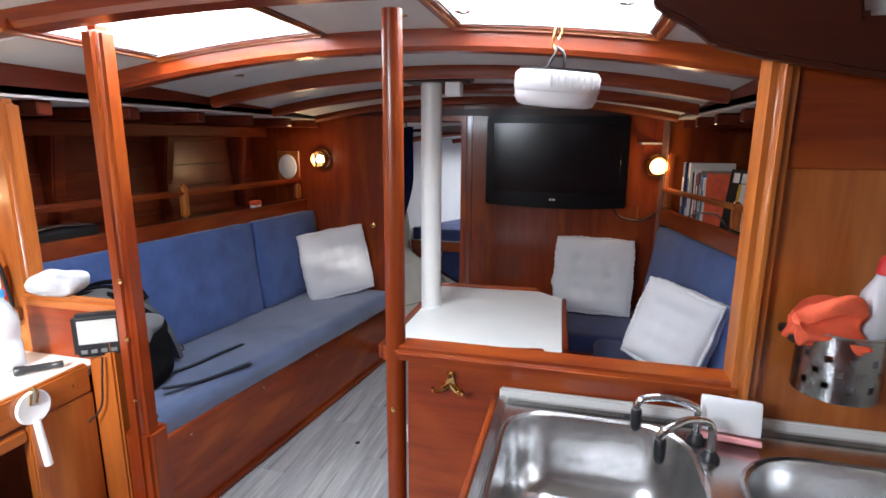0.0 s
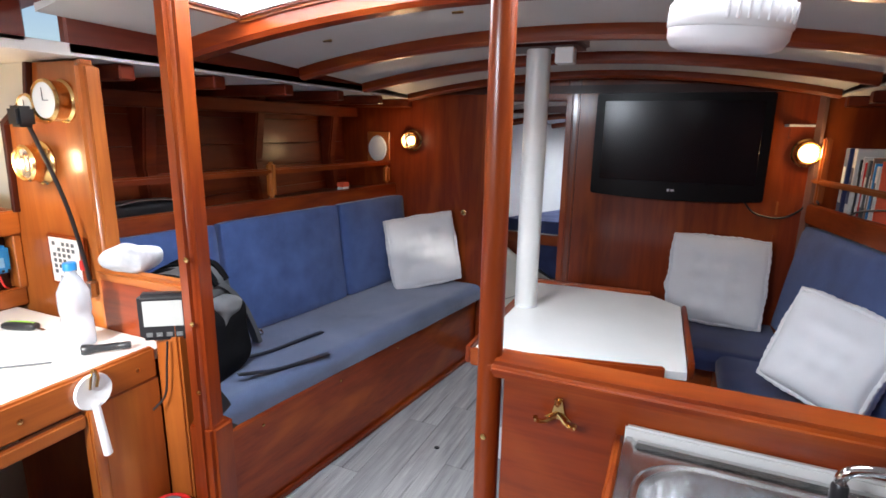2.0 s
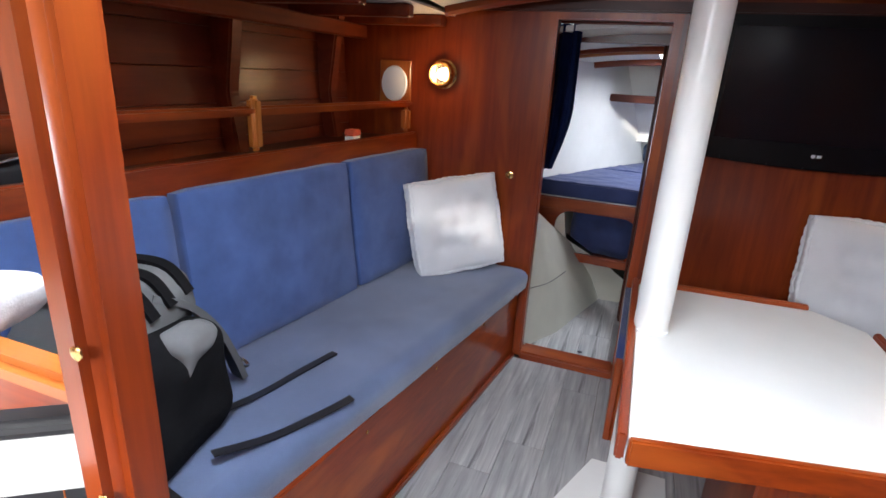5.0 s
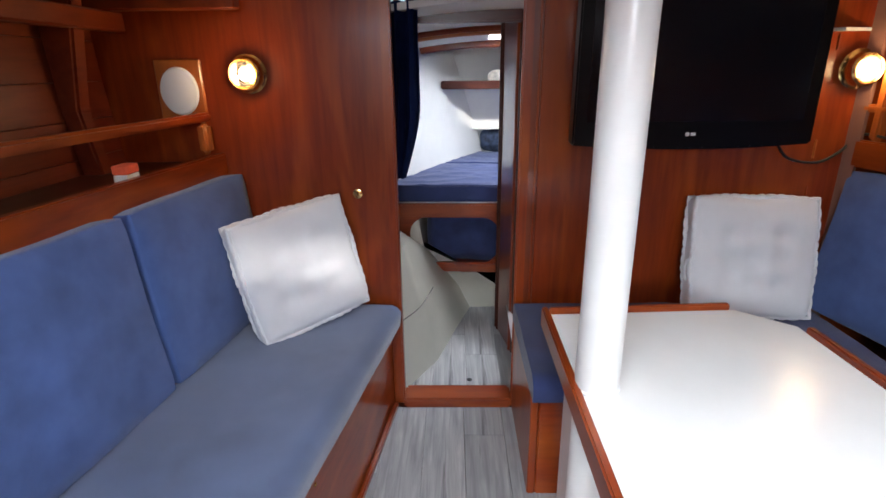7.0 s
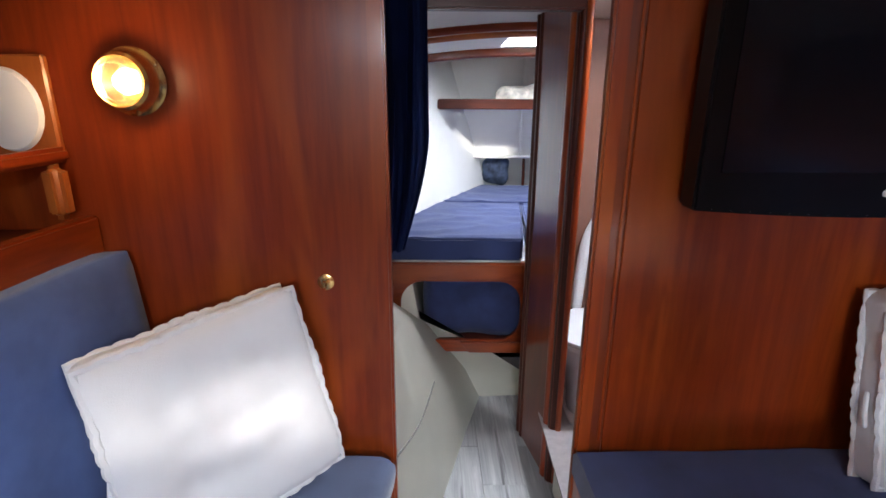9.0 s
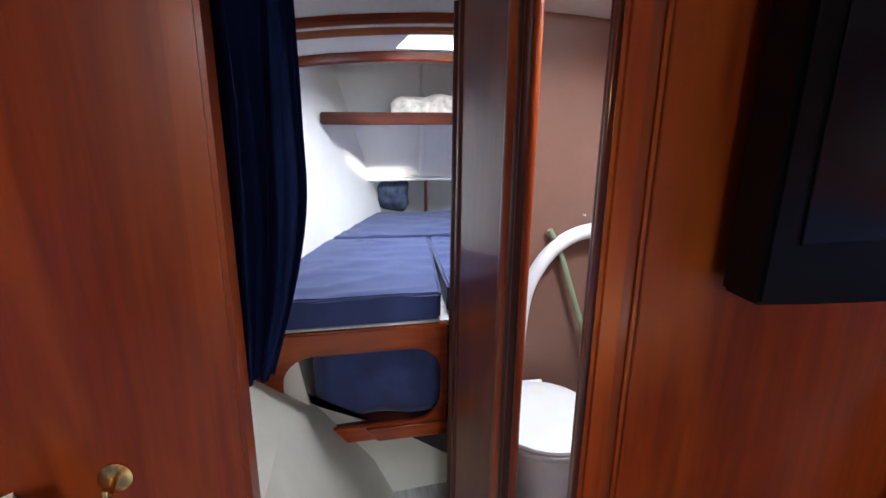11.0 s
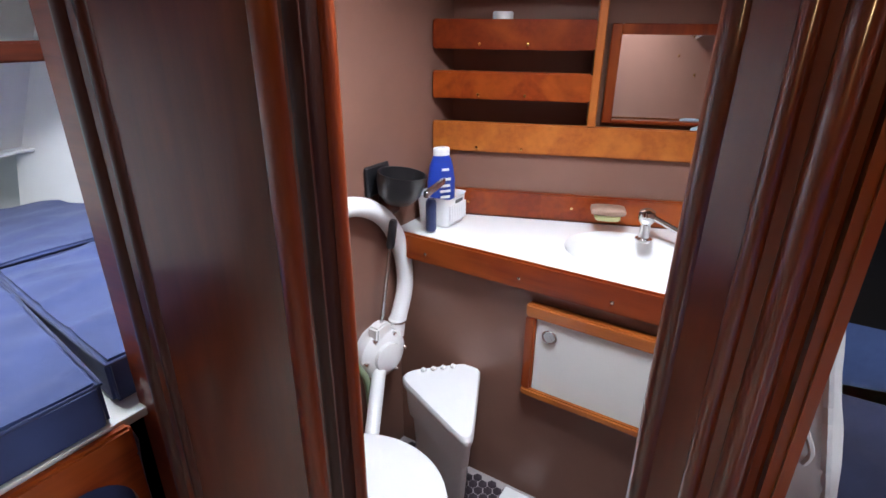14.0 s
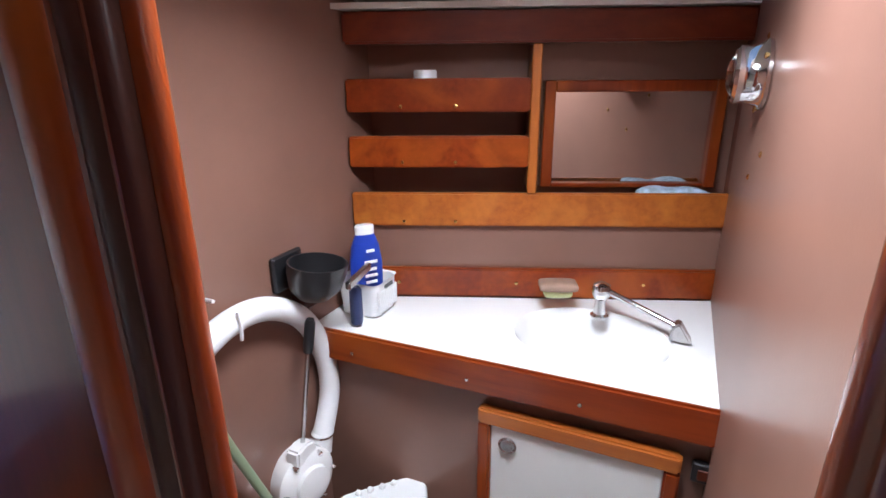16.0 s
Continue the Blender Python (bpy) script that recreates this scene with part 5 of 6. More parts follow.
CURTAIN = plain("dark_navy_cloth", (0.010, 0.019, 0.075), 0.95, vary=0.25, scale=9, fine=0.3, fscale=700, Specular_IOR_Level=0.1)
curtain = thing("curtain", "navy blue curtain drawn to the side of the passage", "curtain", (-1.37, 2.89, 0.95))
bm = bmesh.new()
nf, nz = 60, 24
rows = []
for j in range(nz + 1):
    v = j / nz
    z = 1.53 - 0.62 * v
    gather = 1.0 - 0.55 * max(0.0, (v - 0.55) / 0.45) ** 1.5
    row = []
    for i in range(nf + 1):
        u = i / nf
        x = -1.385 + 0.108 * u * gather + 0.006 * noise.noise(Vector((u * 9, v * 2.5, 0)))
        y = 2.898 + (0.026 * math.sin(u * 15) + 0.008 * math.sin(u * 34 + 1)) * gather + 0.008 * noise.noise(Vector((u * 4, v * 3, 5)))
        row.append(bm.verts.new((x, y, z)))
    rows.append(row)
for r0, r1 in zip(rows, rows[1:]):
    for k in range(nf):
        bm.faces.new((r0[k], r0[k + 1], r1[k + 1], r1[k]))
bmesh.ops.solidify(bm, geom=bm.faces[:], thickness=0.003)
part("cloth", bm, CURTAIN, curtain, smooth=True)
part("rod", rod((-1.40, 2.898, 1.542), (-1.00, 2.898, 1.542), 0.006, seg=10), BRASS, curtain, smooth=True)

outside = set(scene.collection.objects)
structure("ceiling_forward", ceiling_sheet(-2.2, 0.95, 2.985, 6.1, [HATCH_F, HEAD_OPENING], 0.03), LINER, "white headliner of the forward cabin", "ceiling")
for y, d in ((3.95, 0.05), (4.95, 0.05)):
    beam("beam", y, d, 0.05, MAHOG["x"], -1.8, 0.5, "varnished mahogany deck beam in the forward cabin", -0.02 if y < 4.5 else 0.0)
beam("beam", 4.22, 0.035, 0.04, TEAK["x"], -1.8, 0.5, "slim honey mahogany beam in the forward cabin", -0.01)

for s, nm in ((-1, "port"), (1, "starboard")):
    c = -0.68
    y0 = 4.03
    x0, x1 = c + s * 1.03, c + s * 0.30
    bm = bmesh.new()
    lo = [(x0, y0, 0.0), (c + s * 0.70, 4.85, 0.0), (x1, 5.72, 0.0)]
    md = [(c + s * 1.05, y0, 0.64), (c + s * 0.70, 4.85, 0.64), (c + s * 0.30, 5.72, 0.64)]
    up = [(c + s * 1.22, y0, 1.79), (c + s * 0.90, 4.85, 1.79), (c + s * 0.55, 5.80, 1.79)]
    g = [[bm.verts.new(p) for p in r] for r in (lo, md, up)]
    for r0, r1 in zip(g, g[1:]):
        for k in range(2):
            bm.faces.new((r0[k], r0[k + 1], r1[k + 1], r1[k]))
    bmesh.ops.recalc_face_normals(bm, faces=bm.faces[:])
    bmesh.ops.solidify(bm, geom=bm.faces[:], thickness=0.02)
    structure("wall_bow_" + nm, bm, PAINT, "white painted hull side over the forward berth")
    structure("trim_bow_" + nm, tube([(c + s * 1.09, y0, 0.92), (c + s * 0.745, 4.85, 0.90), (c + s * 0.365, 5.70, 0.885)], 0.008, 8), PAINT, "white batten along the bow side", "trim", True)
bow = thing("bow_locker", "white panelled locker with a mahogany shelf in the bow", "locker", (-0.68, 5.7, 0.66))
part("panel", prism([(5.70, 0.895), (5.72, 0.895), (5.60, 1.79), (5.58, 1.79)], "x", -1.30, -0.06, 0.002), PAINT, bow)
part("lip", bx(-1.07, -0.29, 5.64, 5.70, 0.878, 0.896, 0.004), PAINT, bow)
part("centre_stile", prism([(5.672, 0.897), (5.70, 0.897), (5.585, 1.70), (5.56, 1.70)], "x", -0.695, -0.665, 0.003), PAINT, bow)
part("shelf_front", bx(-1.34, 0.02, 5.18, 5.205, 1.275, 1.345, 0.008, 2), DARKM["x"], bow)
part("shelf_board", bx(-1.33, 0.01, 5.206, 5.64, 1.28, 1.298, 0.002), PAINT, bow)
part("post", rod((-0.655, 5.66, 0.60), (-0.655, 5.66, 0.877), 0.012, seg=12), DARKM["z"], bow)
part("inner_wall", bx(-1.1, -0.2, 5.98, 6.0, 0.0, 1.79, 0), PAINT, bow)
bm = pad(0.42, 0.20, 0.12, pose(-0.70, 5.36, 1.299), 0.02, 0.05, 16, 0.028, 9)
solid("folded_cloth", bm, plain("floral_cotton", (0.62, 0.57, 0.49), 0.9, vary=0.3, scale=26, fine=0.4), "folded pale floral cloth on the bow shelf", "cloth", smooth=True)
bm = pad(0.22, 0.18, 0.20, pose(-0.87, 5.80, 0.662), 0.02, 0.06, 12, 0.025, 8)
solid("stuff_bag", bm, plain("dark_camouflage", (0.05, 0.07, 0.12), 0.85, vary=0.7, scale=18, fine=0.3), "dark patterned bag stowed in the bow", "bag", smooth=True)
solid("chain_pipe", lathe([(0.035, 0), (0.035, 0.05), (0.03, 0.06)], along((-0.40, 5.62, 1.50), (-0.40, 5.4, 1.50)), 16), DARKM["z"], "dark round fitting high in the bow", "fitting", smooth=True)


def mattress(pts, z0, z1, label, seed):
    """A flat foam mattress section with a piped upper edge and creased cover."""
    th = thing("mattress", label, "mattress", (sum(p[0] for p in pts) / len(pts), sum(p[1] for p in pts) / len(pts), z0), "forward berth mattress")
    bm = prism(pts, "z", z0, z1, 0.012, 3)
    bmesh.ops.triangulate(bm, faces=[f for f in bm.faces if len(f.verts) > 4])
    for _ in range(5):
        long_ = [e for e in bm.edges if e.calc_length() > 0.05]
        if not long_:
            break
        bmesh.ops.subdivide_edges(bm, edges=long_, cuts=1)
        bmesh.ops.triangulate(bm, faces=[f for f in bm.faces if len(f.verts) > 3])
    for v in bm.verts:
        if v.co.z > z1 - 0.02:
            q = v.co
            ridge = 1 - abs(noise.noise(Vector((q.x * 3 + seed, q.y * 9, 0.3)))) * 2.2
            v.co.z += 0.006 * noise.noise(Vector((q.x * 5, q.y * 5, seed))) + 0.010 * max(0, ridge) ** 3
    cover = part("cover", bm, NAVYBED, th, smooth=True)
    loop = [(*p, z1 - 0.006) for p in pts]
    pp = []
    for a, b in zip(loop, loop[1:] + loop[:1]):
        for k in range(6):
            pp.append(Vector(a).lerp(Vector(b), k / 6))
    part("piping", tube(pp, 0.0045, 6, steps=1, closed=True), NAVY, cover, smooth=True)
    return th


NAVYBED = plain("blue_bed_cotton", (0.032, 0.050, 0.155), 0.9, vary=0.15, scale=7, fine=0.3, fscale=600, Sheen_Weight=0.25)
mattress([(-1.70, 4.06), (-0.875, 4.06), (-0.80, 4.70), (-0.775, 4.93), (-1.325, 4.98)], 0.545, 0.668, "navy blue mattress section on the port side of the berth", 1.0)
mattress([(-0.835, 4.12), (0.28, 4.12), (-0.02, 4.90), (-0.765, 4.93), (-0.79, 4.70)], 0.545, 0.668, "navy blue mattress section on the starboard side of the berth", 4.0)
mattress([(-1.315, 4.995), (-0.05, 4.94), (-0.34, 5.62), (-1.0, 5.62)], 0.545, 0.668, "navy blue mattress section at the head of the berth", 8.0)
berth = thing("berth_frame", "mahogany front of the forward berth with a rounded locker opening", "berth", (-1.2, 4.04, 0))
part("front_rail", bx(-1.74, -0.85, 4.028, 4.058, 0.445, 0.54, 0.008, 2), MAHOG["x"], berth)
part("base_board", bx(-1.72, 0.30, 4.059, 5.60, 0.52, 0.5445, 0.002), PAINT, berth)
HOLE = rounded_rect(-1.52, -0.875, 0.09, 0.435, 0.12, 8)
bm = plate_with_holes([(-1.72, 0.02), (-0.85, 0.02), (-0.85, 0.444), (-1.72, 0.444)], [HOLE], 0, 0.02)
bm.transform(pose(0, 4.058, 0, 90, 0, 0))
part("locker_front", bm, MAHOG["x"], berth)
part("toe_board", prism([(-1.15, 0.023), (-0.852, 0.023), (-0.852, 0.085), (-1.20, 0.085)], "y", 4.018, 4.0365, 0.003), MAHOG["x"], berth)
bag = thing("stowed_bag", "dark blue sail bag stowed under the forward berth", "bag", (-1.13, 4.30, 0.08))
part("body", pad(0.60, 0.42, 0.38, pose(-1.10, 4.31, 0.08, 0, 0, 0), 0.02, 0.07, 18, 0.024, 5), NAVY, bag, smooth=True)
# the locker's inner shadow is put into the dark back and floor
structure("wall_locker", bx(-1.72, -0.85, 4.62, 4.64, 0, 0.52, 0), DARKM["x"], "back of the berth locker, coloured dark for the shadow inside")
structure("wall_locker_hull", prism([(-1.52, 0.05), (-1.40, 0.05), (-1.47, 0.5), (-1.60, 0.5)], "y", 4.06, 4.61, 0.002), CREAM, "cream hull side inside the berth locker")
structure("floor_locker", bx(-1.72, -0.85, 4.06, 4.62, 0.04, 0.079, 0), DARKM["x"], "floor of the berth locker, coloured dark for the shadow inside", "floor")

# ---- head ----
structure("wall_head_forward", bx(-0.849, 0.75, 3.83, 3.86, 0, 1.80, 0), BROWN, "brown laminate forward wall of the head")
# opaque plate above the added opening, there only to stop the sun
structure("ceiling_hatch_lid", bx(-0.70, -0.14, 2.98, 3.46, 1.87, 1.89, 0), PAINT, "opaque plate over the added head opening, blocking the sun", "ceiling")
# unseen sun blocker added over the forward hatch, above its area light
structure("ceiling_hatch_lid_forward", bx(-1.05, -0.35, 4.26, 4.94, 1.87, 1.89, 0), PAINT, "opaque plate over the forward hatch, added to block the sun", "ceiling")
structure("wall_head_aft", bx(-0.74, 0.75, 2.890, 2.896, 0, 1.80, 0), BROWN, "brown laminate aft wall of the head")
A0, B0 = Vector((0.115, 3.82)), Vector((0.475, 2.875))
SL = (B0 - A0).length
SE = (B0 - A0).normalized()
SN = Vector((-SE.y, SE.x))


def hull_prism(s0, s1, d0, d1, z0, z1, bev=0.003, seg=1, bm=None):
    """A bar along the head's outboard side: s along it from forward, d outwards from its face."""
    pts = [A0 + SE * s + SN * d for s, d in ((s0, d0), (s1, d0), (s1, d1), (s0, d1))]
    return prism([(p.x, p.y) for p in pts], "z", z0, z1, bev, seg, bm)


structure("wall_head_outboard", hull_prism(-0.05, SL + 0.1, 0.13, 0.15, 0, 1.80, 0), BROWN, "brown laminate outboard wall of the head")
structure("trim_head_top", hull_prism(0, SL, 0.0, 0.06, 1.505, 1.580, 0.006, 2), HULLWOOD, "dark mahogany board above the head shelves", "trim")
structure("ceiling_head_slope", hull_prism(-0.02, SL + 0.04, -0.02, 0.13, 1.584, 1.597, 0), LINER, "white painted deck underside over the head shelves", "ceiling")
sh = thing("head_shelves", "mahogany slatted wall shelves in the head", "shelf", (0.2, 3.5, 1.05))
for z0, z1, s1 in ((1.342, 1.424, 0.47), (1.200, 1.281, 0.47), (1.040, 1.132, SL)):
    part("slat", hull_prism(0.0, s1 - 0.001, 0.0, 0.016, z0, z1, 0.004, 2), TEAK["x"] if z1 < 1.2 else MAHOG["x"], sh)
    part("shelf_board", hull_prism(0.0, s1 - 0.001, 0.017, 0.128, z0 + 0.004, z0 + 0.016, 0.002), DARKM["x"], sh)
    for s in (0.14, 0.28):
        p = A0 + SE * s
        part("screw", lathe([(0.005, 0), (0.005, 0.0015), (0.003, 0.002)], along((p.x, p.y, z0 + 0.014), (p.x - SN.x, p.y - SN.y, z0 + 0.014)), 8), BRASS, sh)
part("divider", hull_prism(0.471, 0.489, 0.001, 0.128, 1.133, 1.503, 0.003), MAHOG["z"], sh)
part("divider_edge", hull_prism(0.468, 0.492, -0.008, 0.0, 1.133, 1.503, 0.003), TEAK["z"], sh)
mi = thing("mirror", "framed wall mirror recessed beside the head shelves", "mirror", (0.5, 3.1, 1.2))
MS0, MS1, MZ0, MZ1 = 0.545, 0.962, 1.140, 1.385
for n_, s0, s1, z0, z1 in (("frame", MS0 - 0.03, MS0, MZ0 - 0.012, MZ1 + 0.03), ("frame", MS1, MS1 + 0.03, MZ0 - 0.012, MZ1 + 0.03), ("frame", MS0, MS1, MZ1, MZ1 + 0.03), ("frame", MS0, MS1, MZ0 - 0.012, MZ0)):
    part(n_, hull_prism(s0, s1, 0.095, 0.128, z0, z1, 0.003), MAHOG["z"], mi)
MIRROR = plain("mirror_silver", (0.82, 0.83, 0.83), 0.03, 1.0, vary=0.02)
part("glass", hull_prism(MS0, MS1, 0.112, 0.127, MZ0, MZ1, 0), MIRROR, mi)
bs = thing("backsplash", "mahogany upstand with brass screws behind the vanity top", "board", (A0.x, A0.y, 0.831))
part("board", hull_prism(0.0, SL, 0.0, 0.018, 0.831, 0.918, 0.005, 2), MAHOG["x"], bs)
for q in (0.12, 0.45, 0.80):
    p = A0 + SE * q
    part("screw", lathe([(0.005, 0), (0.005, 0.0015), (0.003, 0.002)], along((p.x, p.y, 0.875), (p.x - SN.x, p.y - SN.y, 0.875)), 8), BRASS, bs)
structure("wall_head_back", hull_prism(0.0, SL, 0.02, 0.035, 0.80, 1.044, 0), BROWN, "brown laminate behind the vanity")

# vanity top with a moulded basin
VC = Vector((0.13, 3.17))
vt = thing("washbasin", "white moulded vanity top with an oval basin", "washbasin", (0.13, 3.3, 0.8))
inner = [(VC.x + 0.155 * math.cos(2 * math.pi * k / 48), VC.y + 0.185 * math.sin(2 * math.pi * k / 48)) for k in range(48)]
outer = [(-0.075, 2.888), (B0.x - 0.006, 2.888), (A0.x - 0.004, 3.828), (-0.088, 3.828)]
part("top", plate_with_holes(outer, [inner], 0.80, 0.83), PORCELAIN, vt)
bm = bmesh.new()
rws = []
for s_, dz in ((1.002, 0.0), (0.97, -0.008), (0.92, -0.03), (0.84, -0.07), (0.70, -0.10), (0.45, -0.115), (0.1, -0.12)):
    rws.append([bm.verts.new((VC.x + (p[0] - VC.x) * s_, VC.y + (p[1] - VC.y) * s_, 0.83 + dz)) for p in inner])
for r0, r1 in zip(rws, rws[1:]):
    for k in range(48):
        bm.faces.new((r0[k], r0[(k + 1) % 48], r1[(k + 1) % 48], r1[k]))
bm.faces.new(rws[-1])
bmesh.ops.recalc_face_normals(bm, faces=bm.faces[:])
part("basin", bm, PORCELAIN, vt, smooth=True)
part("drain", lathe([(0.02, 0), (0.02, 0.003), (0.012, 0.001)], pose(VC.x, VC.y, 0.711), 18), CHROME, vt, smooth=True)
vb = thing("vanity_cabinet", "brown laminate vanity cabinet with a mahogany front edge", "cabinet", (-0.07, 3.3, 0))
part("front_panel", prism([(-0.055, 2.888), (-0.070, 3.829), (-0.050, 3.829), (-0.035, 2.888)], "z", 0, 0.752, 0.002), BROWN, vb)
part("front_edge", prism([(-0.092, 2.888), (-0.106, 3.829), (-0.089, 3.829), (-0.0755, 2.888)], "z", 0.752, 0.836, 0.006, 2), MAHOG["y"], vb)
for y in (3.70, 3.40, 3.15):
    part("screw", lathe([(0.005, 0), (0.005, 0.0015), (0.003, 0.002)], along((-0.0935 - 0.0146 * (y - 2.888), y, 0.785), (-1, y, 0.785)), 8), CHROME, vb)
fx = -0.062
dr = part("door", bx(fx - 0.022, fx - 0.006, 2.975, 3.345, 0.435, 0.672, 0.003), PAINT, vb, "white painted locker door")
for y0_, y1_, z0_, z1_ in ((2.945, 3.375, 0.672, 0.712), (2.945, 3.375, 0.410, 0.435), (2.945, 2.975, 0.435, 0.672), (3.345, 3.375, 0.435, 0.672)):
    part("door_frame", bx(fx - 0.032, fx - 0.004, y0_, y1_, z0_, z1_, 0.005, 2), TEAK["y"] if z0_ > 0.6 or z1_ < 0.44 else MAHOG["z"], vb)
ring = lathe([(0.016, 0), (0.021, 0.0), (0.022, 0.004), (0.019, 0.007), (0.016, 0.004)], along((fx - 0.0222, 3.304, 0.625), (fx - 1, 3.304, 0.625)), 24)
part("finger_ring", ring, STEEL, dr, "steel finger ring", True)
part("finger_hole", lathe([(0.0155, 0), (0.0155, 0.001)], along((fx - 0.0222, 3.304, 0.625), (fx - 1, 3.304, 0.625)), 20), BLACK, dr)
sw = thing("light_switch", "small dark switch beside the vanity", "switch", (-0.07, 2.905, 0.70))
part("plate", bx(-0.078, -0.061, 2.885, 2.925, 0.655, 0.70, 0.003), BLACK, sw)
part("rocker", bx(-0.083, -0.0785, 2.895, 2.915, 0.665, 0.69, 0.002), DARKM["z"], sw)

tp = thing("basin_tap", "chrome folding basin tap on the vanity", "tap", (0.24, 3.17, 0.83))
part("body", lathe([(0.024, 0.0005), (0.024, 0.006), (0.016, 0.012), (0.014, 0.05), (0.022, 0.06), (0.026, 0.075), (0.022, 0.09), (0.008, 0.098)], pose(0.245, 3.165, 0.83), 24), CHROME, tp, smooth=True)
part("spout", rod((0.245, 3.15, 0.905), (0.182, 2.985, 0.868), 0.0085, 0.008, 16), CHROME, tp, smooth=True)
part("spout_end", prism([(2.945, 0.838), (2.995, 0.838), (2.99, 0.875), (2.975, 0.885)], "x", 0.160, 0.196, 0.004, 2), STEEL, tp)
sd = thing("soap_dish", "brown soap dish with a pale green soap bar", "soap dish", (0.22, 3.27, 0.9))
m = frame_m((0.235, 3.275, 0.915), (SE.x, SE.y, 0), (-SN.x, -SN.y, 0))
part("dish", pad(0.10, 0.06, 0.02, m, -0.004, 0.008, 6), TAN, sd, smooth=True)
part("soap", pad(0.075, 0.042, 0.022, m @ Matrix.Translation((0, 0, 0.018)), 0.004, 0.01, 6), plain("green_soap", (0.55, 0.58, 0.28), 0.45, vary=0.1), sd, smooth=True)

wc = thing("toilet", "white marine toilet with closed lid", "toilet", (-0.60, 3.53, 0))
ell = Matrix.Diagonal((1.0, 1.1, 1, 1))
part("bowl", lathe([(0.09, 0.012), (0.095, 0.03), (0.10, 0.14), (0.13, 0.25), (0.175, 0.34), (0.182, 0.372), (0.175, 0.378)], pose(-0.625, 3.53, 0) @ ell, 40), PORCELAIN, wc, smooth=True)
part("seat", lathe([(0.184, 0.379), (0.190, 0.383), (0.190, 0.394), (0.182, 0.398)], pose(-0.625, 3.53, 0) @ ell, 40), PLASTIC, wc, smooth=True)
part("lid", lathe([(0.183, 0.399), (0.189, 0.404), (0.188, 0.414), (0.178, 0.421), (0.12, 0.425), (0.004, 0.426)], pose(-0.627, 3.53, 0) @ ell, 40), PLASTIC, wc, smooth=True)
part("hinge", rod((-0.67, 3.742, 0.40), (-0.55, 3.742, 0.40), 0.014, seg=14), PLASTIC, wc, smooth=True)
part("label", lathe([(0.03, 0), (0.03, 0.0008)], pose(-0.60, 3.65, 0.4258), 24), PAPER, wc)
part("plinth", bx(-0.73, -0.52, 3.40, 3.68, 0.0, 0.0118, 0.004), PORCELAIN, wc)

pm = thing("toilet_pump", "white hand pump of the marine toilet with a long lever", "pump", (-0.215, 3.78, 0.48))
m = along((-0.215, 3.828, 0.475), (-0.27, 3.60, 0.48))
part("body", lathe([(0.075, 0.0), (0.082, 0.01), (0.082, 0.055), (0.070, 0.068), (0.048, 0.074), (0.046, 0.086), (0.028, 0.090), (0.004, 0.090)], m, 36), PORCELAIN, pm, smooth=True)
for k in range(6):
    a = 2 * math.pi * k / 6
    part("bolt", lathe([(0.007, 0.055), (0.007, 0.072), (0.004, 0.075)], m @ pose(0.071 * math.cos(a), 0.071 * math.sin(a), 0), 8), CHROME, pm)
part("yoke", prism([(-0.265, 0.535), (-0.185, 0.535), (-0.195, 0.575), (-0.225, 0.585), (-0.26, 0.58)], "y", 3.765, 3.805, 0.006, 2), PORCELAIN, pm)
part("lever", rod((-0.222, 3.785, 0.565), (-0.198, 3.755, 0.84), 0.006, seg=10), STEEL, pm, smooth=True)
part("grip", lathe([(0.010, 0), (0.0125, 0.01), (0.0125, 0.075), (0.009, 0.085)], along((-0.199, 3.757, 0.825), (-0.191, 3.747, 0.91)), 14), BLACK, pm, smooth=True)
part("outlet", rod((-0.155, 3.785, 0.50), (-0.142, 3.785, 0.555), 0.028, seg=20), PORCELAIN, pm, smooth=True)
part("clamp", tube([(-0.142 + 0.03 * math.cos(a * math.pi / 4), 3.785 + 0.03 * math.sin(a * math.pi / 4), 0.553) for a in range(8)], 0.003, 6, closed=True), CHROME, pm)
hs = thing("toilet_hose", "thick white sanitary hose looped on the wall", "hose", (-0.3, 3.79, 0.8))
part("hose", tube([(-0.142, 3.785, 0.545), (-0.090, 3.79, 0.65), (-0.098, 3.795, 0.77), (-0.165, 3.795, 0.89), (-0.275, 3.795, 0.962), (-0.385, 3.795, 0.972), (-0.49, 3.795, 0.93), (-0.57, 3.795, 0.84), (-0.62, 3.795, 0.70), (-0.64, 3.795, 0.40)], 0.0265, 18), PLASTIC, hs, smooth=True)
part("strap", tube([(-0.375, 3.768, 1.003), (-0.375, 3.765, 0.972), (-0.375, 3.768, 0.942)], 0.004, 6), PLASTIC, hs)
part("nail", rod((-0.392, 3.829, 1.025), (-0.40, 3.80, 1.03), 0.004, seg=8), PLASTIC, hs)
solid("green_hose", tube([(-0.53, 3.805, 0.98), (-0.48, 3.80, 0.88), (-0.41, 3.79, 0.68), (-0.345, 3.78, 0.50), (-0.31, 3.775, 0.42), (-0.30, 3.77, 0.20), (-0.31, 3.75, 0.02)], 0.0105, 12), plain("green_hose_plastic", (0.28, 0.36, 0.22), 0.4, vary=0.1), "pale green water hose beside the toilet pump", "hose", smooth=True)
solid("pump_pipe", rod((-0.255, 3.77, 0.44), (-0.44, 3.66, 0.33), 0.021, seg=18), PLASTIC, "white ribbed pipe from the pump to the toilet", "pipe", smooth=True)

TRI = [(-0.215, 3.715), (-0.045, 3.545), (-0.345, 3.405)]


